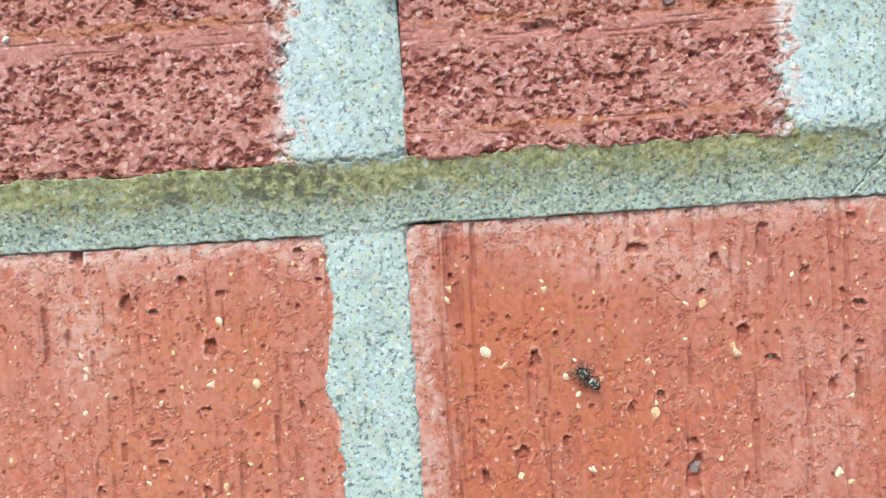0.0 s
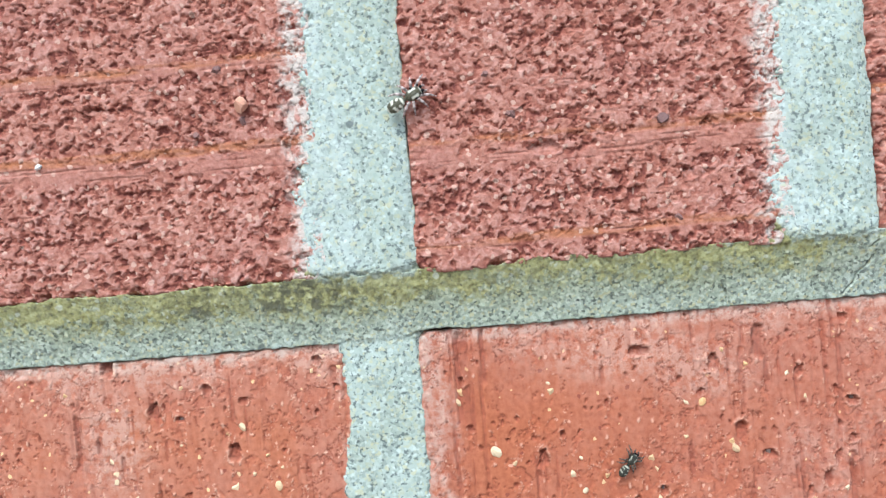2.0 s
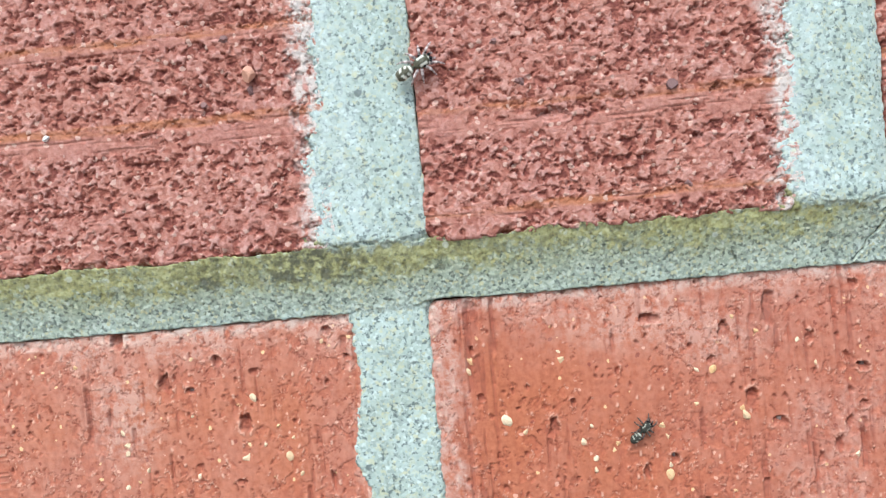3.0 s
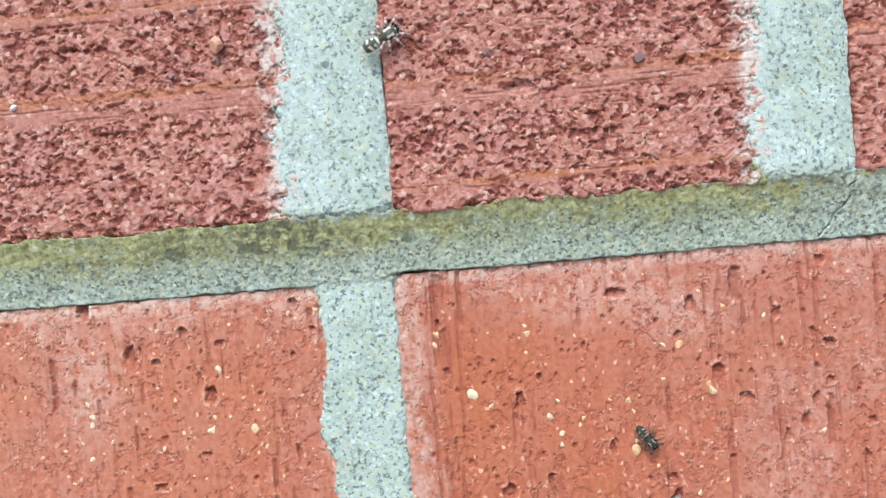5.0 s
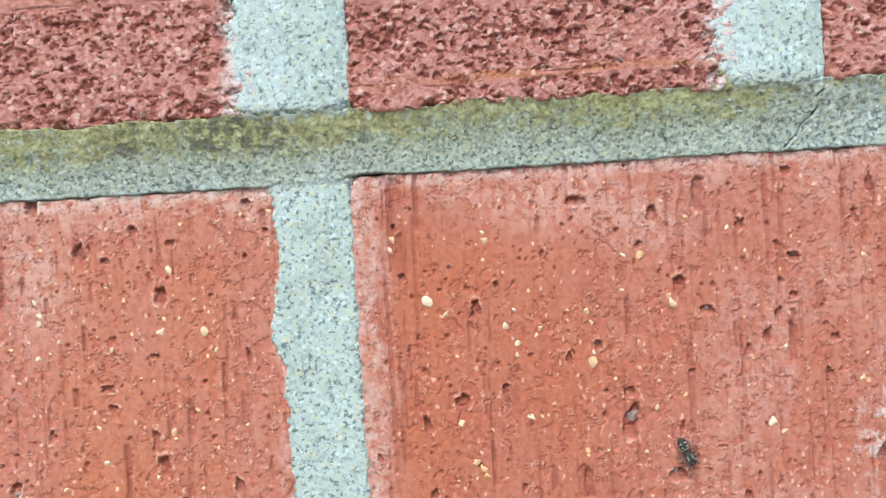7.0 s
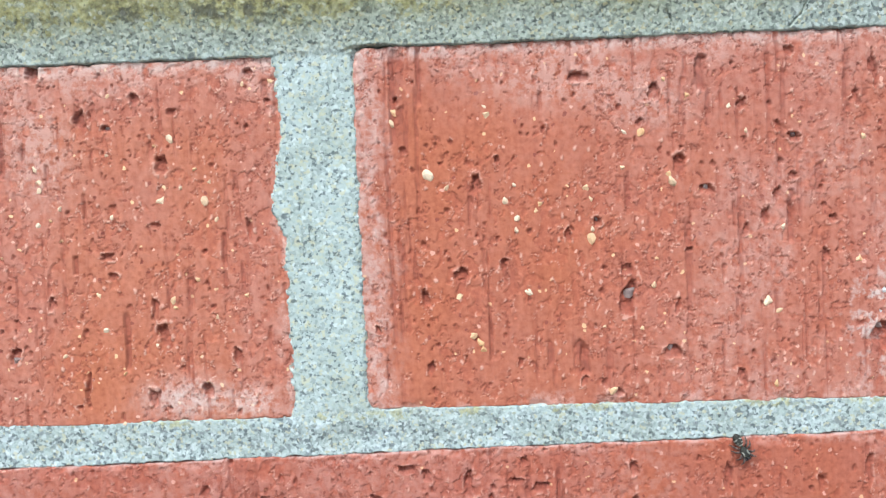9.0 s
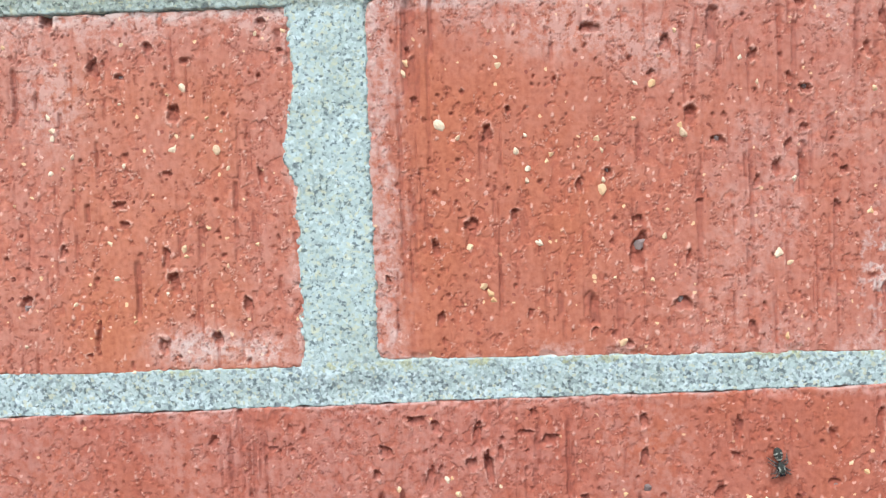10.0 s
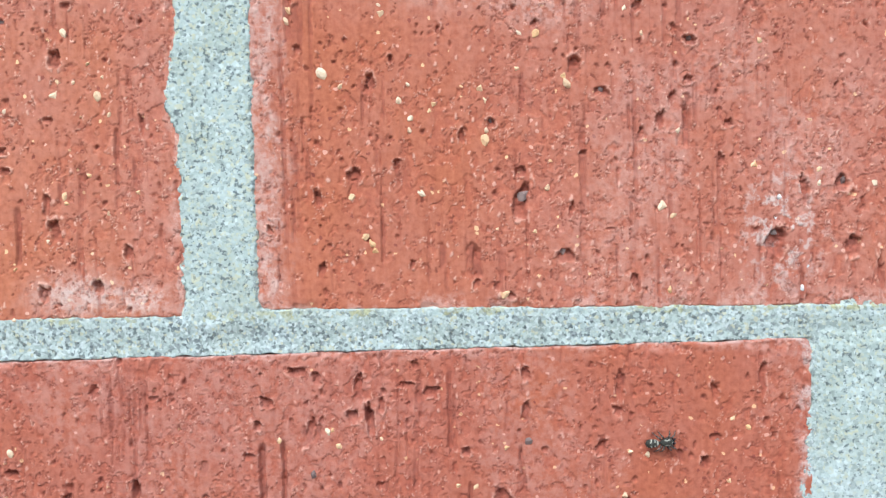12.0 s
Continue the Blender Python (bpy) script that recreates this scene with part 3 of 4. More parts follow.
GRIT_LOW = (
    (-45.5, -90.5, 1.2), (14.6, -90.1, 0.9), (22.3, -89.0, 0.7), (85.2, -86.1, 1.0), (87.9, -87.7, 0.8), (66.8, -91.9, 0.8),
    (69.8, -92.5, 0.9), (84.3, -97.3, 0.7), (3.8, -88.9, 0.6), (44.6, -91.1, 0.6), (35.8, -97.6, 0.8), (12.6, -87.5, 0.8),
)
PITS_LOW_C = (
    (-22.8, -98.0, 1.0, 3.1), (-35.3, -98.9, 1.8, 1.6), (20.4, -86.1, 1.4, 4.7), (17.4, -103.6, 1.8, 2.7), (22.2, -98.0, 1.0, 1.4), (25.6, -107.4, 1.0, 2.7),
    (16.8, -108.3, 1.2, 1.8), (41.5, -102.9, 2.0, 1.6), (44.1, -100.8, 2.7, 3.1), (36.4, -105.4, 1.4, 1.8), (58.8, -107.2, 1.4, 1.6), (65.9, -101.6, 1.4, 1.4),
    (73.5, -104.2, 1.6, 3.1), (77.5, -106.3, 1.2, 2.7), (68.9, -104.7, 1.2, 2.4), (71.4, -107.8, 1.4, 2.0), (90.6, -108.5, 1.4, 1.6), (82.1, -90.5, 1.6, 1.6),
    (-45.0, -94.1, 1.6, 1.2), (-50.8, -107.1, 2.0, 0.8), (-2.8, -107.6, 1.4, 0.8), (-8.0, -106.5, 2.4, 1.2), (4.5, -106.6, 1.4, 1.2), (88.1, -103.3, 1.4, 1.0),
    (80.0, -95.1, 1.4, 2.0),
)
GROOVES_LOW_B = (
    (0.5, -98.8, 1.5, 19.4), (4.5, -97.8, 0.9, 17.3), (47.2, -98.3, 0.8, 15.3), (37.9, -103.3, 0.7, 11.2), (-23.5, -105.8, 0.6, 7.1), (34.7, -84.8, 0.9, 15.3),
    (-23.3, -84.0, 0.6, 12.2), (51.1, -106.6, 1.4, 4.1), (49.1, -105.5, 0.5, 8.2),
)
GRIT_LOW_B = (
    (-45.4, -90.7, 1.3), (-51.3, -97.4, 0.9), (-7.6, -104.2, 1.5), (-2.7, -103.7, 1.2), (14.6, -90.0, 1.0), (26.2, -103.2, 1.4),
    (-45.8, -107.2, 1.8), (39.3, -97.8, 0.9), (80.0, -101.2, 1.1), (81.5, -107.7, 1.0), (65.7, -99.8, 0.8), (-47.4, -101.2, 0.8),
    (3.9, -89.0, 0.8), (22.3, -89.0, 0.7), (63.9, -105.7, 0.7), (54.7, -106.6, 0.8), (56.6, -105.1, 0.8), (44.7, -90.8, 0.8),
    (13.4, -87.3, 0.7),
)
# shallow upright scars that the wire dragged: place, width and height
SCARS_LEFT = (
    (-59.5, -17.0, 0.8, 4.2), (-49.3, -10.3, 1.0, 4.1), (-48.2, -12.8, 0.8, 2.0), (-46.5, -9.4, 0.8, 3.1), (-44.9, -3.9, 0.5, 2.6), (-55.5, -20.7, 0.8, 4.2),
    (-47.1, -18.5, 0.5, 4.1), (-48.9, -28.1, 0.6, 5.1), (-36.3, -17.3, 1.0, 2.6), (-19.1, -31.3, 0.9, 3.6), (-21.2, -24.4, 0.5, 3.1), (-15.4, -7.0, 1.4, 4.1),
    (-39.0, -9.1, 1.0, 2.6), (-56.3, -41.1, 0.5, 5.2), (-50.2, -61.4, 0.8, 3.6), (-37.7, -62.3, 1.2, 3.1), (-28.3, -61.0, 1.8, 1.8), (-23.8, -62.7, 0.5, 4.2),
    (-16.4, -51.6, 0.5, 5.1), (-13.2, -43.5, 0.9, 3.6), (-21.3, -53.0, 0.8, 2.0),
)
SCARS_RIGHT = (
    (8.5, -5.9, 2.0, 10.0), (8.5, -15.7, 1.4, 9.5), (8.3, -41.2, 0.7, 12.2), (11.3, -21.1, 0.7, 26.5), (6.1, -40.1, 0.8, 40.8), (23.5, -53.9, 0.5, 14.0),
    (59.1, -46.9, 1.2, 32.0), (68.4, -41.1, 0.8, 28.0), (82.9, -45.1, 0.6, 16.7), (73.7, -13.4, 0.8, 20.0), (76.2, -14.9, 1.0, 16.7), (77.6, -31.9, 1.4, 7.0),
    (87.1, -13.4, 0.8, 18.6), (82.4, -27.1, 1.4, 6.9), (74.5, -50.9, 0.8, 9.0), (61.8, -7.0, 1.9, 5.9), (39.3, -56.9, 1.8, 6.0), (64.9, -58.7, 0.5, 8.0),
    (20.9, -27.9, 1.0, 4.1), (26.3, -41.8, 0.9, 4.0), (18.4, -43.5, 1.6, 3.1), (48.0, -48.7, 2.4, 3.1), (12.0, -45.9, 1.0, 4.1),
)
SCARS_LOW = (
    (4.5, -96.8, 0.9, 14.6), (38.1, -103.3, 0.6, 11.2), (47.9, -101.4, 0.7, 15.0), (44.8, -85.9, 0.5, 6.1), (-22.2, -98.0, 1.2, 3.3), (-10.0, -93.8, 1.2, 2.7),
    (-34.4, -97.9, 0.8, 4.2), (8.5, -88.5, 0.8, 4.2), (10.8, -88.0, 1.4, 3.5), (20.7, -86.1, 1.0, 4.1), (22.7, -98.0, 1.2, 2.0), (36.9, -105.2, 1.8, 2.0),
    (61.9, -91.3, 1.3, 3.7), (41.5, -102.5, 2.0, 2.9), (90.1, -78.4, 0.8, 5.9), (82.1, -82.3, 1.0, 3.4), (74.6, -83.3, 0.5, 6.0), (76.0, -93.0, 0.9, 4.1),
    (68.9, -103.7, 1.2, 3.1), (93.1, -100.8, 0.5, 9.0), (-23.5, -104.8, 0.6, 7.3), (-27.6, -101.6, 0.6, 2.5),
)
SLAG = (
    (48.4, -45.6, 2.6), (55.4, -55.6, 1.4), (62.5, -27.2, 1.2), (42.9, -32.3, 1.0), (-63.2, -53.9, 1.8), (-44.2, -12.7, 1.0),
    (78.1, -18.5, 1.4), (48.6, -89.8, 1.8), (82.5, -90.6, 1.7), (9.8, -95.2, 1.6), (92.6, -53.0, 1.6), (104.9, -44.1, 1.4),
    (17.4, -104.0, 1.4), (66.4, -102.1, 1.4), (90.6, -108.8, 1.2),
)
UPPER_STONES = (
    (-26.6, 42.7, 2.9), (-31.0, 49.6, 2.2), (-26.8, 40.2, 2.0), (-35.5, 38.4, 1.8), (-64.2, 35.1, 1.1), (16.6, 44.6, 1.7),
    (21.0, 37.2, 2.0), (47.1, 34.1, 3.1), (48.7, 16.6, 1.8), (20.1, 37.3, 1.4),
)
UPPER_PITS = (
    (35.0, 38.0, 1.0, 2.7), (26.0, 30.8, 5.1, 2.2), (52.5, 46.5, 1.8, 2.4), (54.8, 32.4, 2.0, 2.4), (-17.6, 29.9, 2.4, 2.7), (-46.0, 33.8, 2.7, 1.0),
    (-19.2, 34.1, 1.0, 3.1), (51.2, 24.3, 2.0, 2.0), (41.0, 26.1, 1.4, 2.7), (-53.3, 43.9, 4.1, 2.0),
)


def wire_face(seed, pits, grooves, scars, dusty, scored=(), tone=1.0, skin=None):
    """The wire-cut stretcher face: a skin torn off in flakes, drag lines, pits. dusty(u, v) gives dust and limy patches
    with any painted glint, skin(u, v) how pink the skin is.
    """
    def face(u, v):
        h = 0.5 * (layers(u / 30, v / 30, seed) - 0.5) + 0.10 * (layers(u / 1.8, v / 2.6, seed + 1, 3) - 0.5)
        drag = layers(u / 0.75, v / 14, seed + 2, 2)
        gate = ease(layers(u / 12, v / 20, seed + 3, 2), 0.42, 0.6)
        for mid_u, half in scored:
            gate = np.maximum(gate, (1 - ease(np.abs(u - mid_u), half * 0.5, half)) * ease(layers(u / 3, v / 30, seed + 31, 2), 0.3, 0.5))
        lines = (1 - ease(drag, 0.20, 0.30)) * (0.10 + 0.90 * gate) * (0.35 + 0.65 * ease(layers(u / 2, v / 4, seed + 32, 2), 0.4, 0.6))
        h = h - 0.28 * lines
        # drag lines, dashes and holes below get the same painted darkening
        raw = 0.62 * lines
        film = np.clip(skin(u, v) if skin else np.full(u.shape, 0.5), 0, 1)
        # flakes off the skin, longer than wide
        wu = u + 0.6 * (layers(u / 0.9, v / 0.9, seed + 41, 2) - 0.5)
        wv = v + 0.6 * (layers(u / 0.9 + 60, v / 0.9, seed + 43, 2) - 0.5)
        region = layers(u / 9, v / 11, seed + 23, 3) - 0.5 + 0.35 * (film - 0.45)
        flake = layers(wu / 1.25, wv / 1.7, seed + 42, 4, 0.6) + 0.45 * region
        torn = ease(flake, 0.590, 0.630)
        h = h - 0.14 * torn
        dash = (1 - ease(np.abs(flake - 0.600), 0.010, 0.026)) * ease(layers(u / 1.8, v / 1.8, seed + 46, 2), 0.47, 0.57)
        rough = ease(film, 0.2, 0.6)
        more = (1 - ease(np.abs(flake - 0.505), 0.010, 0.024)) * ease(layers(u / 1.5 + 30, v / 1.5, seed + 47, 2), 0.56 - 0.06 * rough, 0.64 - 0.06 * rough)
        dash = np.maximum(dash, more)
        h = h - 0.24 * dash
        raw = np.maximum(raw, 0.75 * dash)
        lip = np.exp(-((flake - 0.565) / 0.014) ** 2)
        chip = ease(value(u / 1.3, v / 1.3, seed + 45), 0.55, 0.70) * lip
        h = h + 0.10 * chip
        # small sharp pits
        near, _, who = crumbs(wu / 1.5, wv / 2.9, seed + 4)
        hole = (who < 0.075) * (1 - ease(near * (0.6 + 0.8 * value(u * 1.7, v * 1.2, seed + 6)), 0.06 + 1.3 * who, 0.13 + 1.5 * who))
        h = h - 0.38 * hole
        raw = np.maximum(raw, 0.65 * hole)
        grain = (who > 0.90) * (1 - ease(near, 0.10, 0.20))
        h, chip = h + 0.14 * grain, np.maximum(chip, grain)
        near, _, who = crumbs(wu / 4.5, wv / 6.0, seed + 14)
        hole = (who < 0.18) * (1 - ease(near * (0.6 + 0.8 * value(u * 1.5, v, seed + 3)), 0.04, 0.10))
        h = h - 0.50 * hole
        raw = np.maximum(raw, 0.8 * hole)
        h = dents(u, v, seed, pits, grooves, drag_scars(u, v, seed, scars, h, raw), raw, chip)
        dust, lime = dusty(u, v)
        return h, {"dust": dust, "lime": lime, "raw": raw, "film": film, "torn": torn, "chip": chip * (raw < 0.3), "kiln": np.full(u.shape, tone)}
    return face


def torn_face(seed, pits, bands):
    """The torn coping face: crumbs and hollows, with smoother dragged bands. bands: centre height, half width, rise."""
    def face(u, v):
        wu = u + 0.7 * (layers(u / 0.8, v / 0.8, seed + 1, 2) - 0.5)
        wv = v + 0.7 * (layers(u / 0.8 + 40, v / 0.8, seed + 2, 2) - 0.5)
        smooth = np.zeros(u.shape)
        ochre = np.zeros(u.shape)
        for z, half, rise in bands:
            d = np.abs(v - z - rise * u + 1.2 * (layers(u / 9, v / 3, seed + 3) - 0.5))
            smooth = np.maximum(smooth, 1 - ease(d, half * 0.4, half * 1.5))
            line = np.abs(v - z - half - rise * u + 0.8 * (layers(u / 6, u * 0, seed + 4) - 0.5))
            ochre = np.maximum(ochre, 1 - ease(line, 0.4, 1.2))
        smooth = smooth * ease(layers(u / 8, v / 4, seed + 13, 3), 0.26, 0.44)
        lay = layers(u / 7, v / 1.8, seed + 5, 3)
        smooth = np.clip(np.maximum(smooth, 0.6 * ease(lay, 0.66, 0.74)), 0, 1)
        a1, b1, who1 = crumbs(wu / 1.3, wv / 1.1, seed + 6)
        a2, b2, who2 = crumbs(wu / 0.65, wv / 0.58, seed + 7)
        # flat plates with ragged notches torn between them
        keepers = layers(u / 8, v / 6, seed + 20, 2) - 0.5
        web = layers(wu / 1.2, wv / 1.0, seed + 18, 3, 0.5) + 0.14 * (who2 - 0.5) - 0.30 * keepers
        gap = 1 - 0.6 * ease(web, 0.410, 0.440) - 0.4 * ease(web, 0.32, 0.35)
        hollow = 1 - ease(layers(wu / 3.2, wv / 2.2, seed + 8, 3, 0.6), 0.30, 0.34)
        gap, hollow = gap * (1 - 0.85 * smooth), hollow * (1 - 0.7 * smooth)
        seam = (1 - ease(b2 - a2, 0.0, 0.16)) * ease(layers(u / 2, v / 2, seed + 21, 2), 0.45, 0.6)
        crumb = (0.16 * (who1 - 0.5) + 0.14 * (who2 - 0.5) - 0.12 * seam) * (1 - 0.7 * smooth)
        h = crumb - 0.40 * gap - 0.38 * hollow + 0.5 * (layers(u / 25, v / 25, seed) - 0.5)
        h = h - 0.25 * smooth * (1 - ease(layers(u / 10, v / 0.55, seed + 15, 2), 0.25, 0.42))
        h = dents(u, v, seed, pits, (), h)
        # gaps, hollows and seams darkened in colour, in place of deeper shade
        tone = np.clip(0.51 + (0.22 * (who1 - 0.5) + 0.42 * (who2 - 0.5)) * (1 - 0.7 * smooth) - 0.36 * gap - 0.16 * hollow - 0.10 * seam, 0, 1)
        lime = 1.0 - ease(np.abs(u - face.limed) + 5.0 * (layers(v / 2, u / 2, seed + 17, 4, 0.65) - 0.5), 1.5, 5.5)
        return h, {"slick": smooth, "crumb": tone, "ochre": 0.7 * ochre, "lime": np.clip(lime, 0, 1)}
    face.limed = 999.0
    return face


# ---- the wall ----
def slab(bm, x0, x1, y0, y1, z0, z1, bevel=0.0):
    made = bmesh.ops.create_cube(bm, size=1)["verts"]
    for p in made:
        p.co = Vector(((x0 + x1) / 2 + p.co.x * (x1 - x0), (y0 + y1) / 2 + p.co.y * (y1 - y0), (z0 + z1) / 2 + p.co.z * (z1 - z0)))
    if bevel:
        bmesh.ops.bevel(bm, geom=list({e for p in made for e in p.link_edges}), offset=bevel, segments=2, affect="EDGES")
    return bm


def build_ground():
    # out of view; added under the wall, also for its bounce light
    bm = bmesh.new()
    slab(bm, -300, 300, -300, 300, -0.2, 0.0)
    me = bpy.data.meshes.new("ground")
    bm.to_mesh(me)
    bm.free()
    me.materials.append(plain_ground())
    tagged(new("ground", me), "plain grey-brown gritty ground below the wall", "ground", kind="structure")


def build_wall():
    bm = slab(bmesh.new(), -1.2, 1.2, 0.006, 0.210, 0.0, 0.706)
    me = bpy.data.meshes.new("wall")
    bm.to_mesh(me)
    bm.free()
    me.materials.append(MORTAR)
    return tagged(new("wall", me), "red brick garden wall with pale mortar and brick-on-edge coping", "wall", kind="structure")


def dust_right(u, v):
    left = 1 - ease(u + 9.0 * (layers(u / 2.2, v / 4, 71, 4, 0.65) - 0.5), 1.5, 7.5)
    top = (1 - ease(-v, 1.0, 9.0)) * ease(layers(u / 9, v / 5, 72), 0.38, 0.58)
    veil = 0.75 * ease(u, 45, 70) * ease(layers(u / 14, v / 14, 73), 0.40, 0.62)
    low = (1 - ease(v + 65, 0.0, 3.5)) * ease(layers(u / 5, v / 4, 74), 0.48, 0.62)
    patch = np.exp(-((u - 38) / 13) ** 2 - ((v + 7) / 4.5) ** 2) + np.exp(-((u - 52) / 6) ** 2 - ((v + 12) / 4) ** 2)
    strip = 1 - ease(-v + 1.6 * (layers(u / 3, v / 2, 75, 3) - 0.5), 1.0, 3.2)
    lime = 0.45 * strip + 1.1 * np.exp(-((u - 94) / 6) ** 2 - ((v + 52) / 9) ** 2) * ease(layers(u / 1.5, v / 1.9, 78, 3), 0.50, 0.58)
    return np.clip(0.62 * left + 0.7 * top + strip + veil * 0.45 + low * 0.8 + 0.9 * patch, 0, 1), np.clip(lime + 0.30 * left, 0, 1)


def dust_left(u, v):
    top = (1 - ease(-v, 2.0, 10.0)) * ease(layers(u / 8, v / 5, 81), 0.34, 0.56)
    side = (1 - ease(-12.2 - u, 0.5, 4.0)) * ease(layers(u / 3, v / 5, 82), 0.42, 0.58)
    foot = np.exp(-((u + 32) / 7) ** 2 - ((v + 62) / 3.2) ** 2) + np.exp(-((u + 20) / 4) ** 2 - ((v + 63) / 2.4) ** 2)
    patch = 0.8 * np.exp(-((u + 57) / 6) ** 2 - ((v + 16) / 9) ** 2)
    strip = 1 - ease(-v + 1.6 * (layers(u / 3, v / 2, 85, 3) - 0.5), 1.6, 4.0)
    lime = 0.45 * strip
    return np.clip(0.8 * top + strip + 0.7 * side + 1.0 * foot + patch, 0, 1), np.clip(lime + 0.5 * foot, 0, 1)


def dust_low(u, v):
    top = 0.55 * (1 - ease(-73 - v, 0.6, 2.6)) * ease(layers(u / 6, v / 3, 91), 0.40, 0.58)
    side = (1 - ease(99.5 - u, 0.5, 4.5)) * ease(layers(u / 3, v / 4, 92), 0.36, 0.55)
    veil = 0.25 * ease(layers(u / 16, v / 16, 93), 0.45, 0.65)
    # smears at the brick's end; the pale top line is sky light painted in
    return np.clip(top + side + veil, 0, 1), np.clip(side * 0.8 + 0.7 * (1 - ease(-73.1 - v, 0.1, 0.8)), 0, 1)


def skin_right(u, v):
    return 0.20 + 0.45 * ease(u, 30, 75) + 0.30 * (1 - ease(-v, 5, 20)) + 0.30 * (1 - ease(u + 5 * (layers(u / 3, v / 5, 77, 3) - 0.5), 2, 13)) + 0.5 * (layers(u / 12, v / 14, 76, 2) - 0.5)


def skin_left(u, v):
    return 0.28 + 0.32 * (1 - ease(-v, 5, 18)) + 0.35 * (1 - ease(-13 - u, 5, 14)) + 0.3 * (1 - ease(u, -62, -48)) + 0.5 * (layers(u / 12, v / 14, 86, 2) - 0.5)


def skin_low(u, v):
    return 0.50 - 0.25 * ease(u, 30, 55) * (1 - ease(u, 80, 99)) + 0.5 * (layers(u / 12, v / 14, 96, 2) - 0.5)


def pebble_mesh(seed, squash):
    """A small angular pebble about one unit across."""
    rng = random.Random(seed)
    bm = bmesh.new()
    bmesh.ops.create_icosphere(bm, subdivisions=2, radius=0.5)
    for p in bm.verts:
        p.co *= rng.uniform(0.86, 1.14)
    cuts = [(Vector((rng.uniform(-1, 1), rng.uniform(-1, 1), rng.uniform(-1, 1))).normalized(), rng.uniform(0.24, 0.40)) for _ in range(8)]
    for p in bm.verts:
        for way, far in cuts:
            over = p.co.dot(way) - far
            if over > 0:
                p.co -= way * over
        p.co.y *= squash
    me = bpy.data.meshes.new("pebble")
    bm.to_mesh(me)
    bm.free()
    return me


PEBBLES = {}


def pebbles(name, places, mat, parent, face, proud, seed, sink=0.12, tall=1.15, grow=1.0):
    """Sets grains into a face where they lie; places: u, v and size in mm."""
    for k, (u, v, size) in enumerate(places):
        size = size * grow
        key = (mat.name, k % 4)
        if key not in PEBBLES:
            PEBBLES[key] = pebble_mesh(seed + k, 0.75)
            PEBBLES[key].materials.append(mat)
        rng = random.Random(seed * 100 + k)
        ring = face(np.array([[u - 0.4 * size, u + 0.4 * size, u, u, u]]), np.array([[v, v, v - 0.4 * size, v + 0.4 * size, v]]))[0]
        h = max(float(ring.mean()), float(ring[0, 4]))
        ob = part(name, PEBBLES[key], mat, parent)
        s = size / 1000
        ob.matrix_basis = (Matrix.Translation((u / 1000, -(h + proud - sink * size) / 1000, 0.6 + v / 1000))
                           @ Euler((rng.uniform(-0.3, 0.3), rng.uniform(-1.2, 1.2), rng.uniform(-0.3, 0.3))).to_matrix().to_4x4()
                           @ Matrix.Diagonal((s * rng.uniform(0.75, 1.0), s, s * tall * rng.uniform(0.85, 1.1), 1)))


def within(places, u0, u1, v0, v1):
    return [p for p in places if u0 < p[0] < u1 and v0 < p[1] < v1]


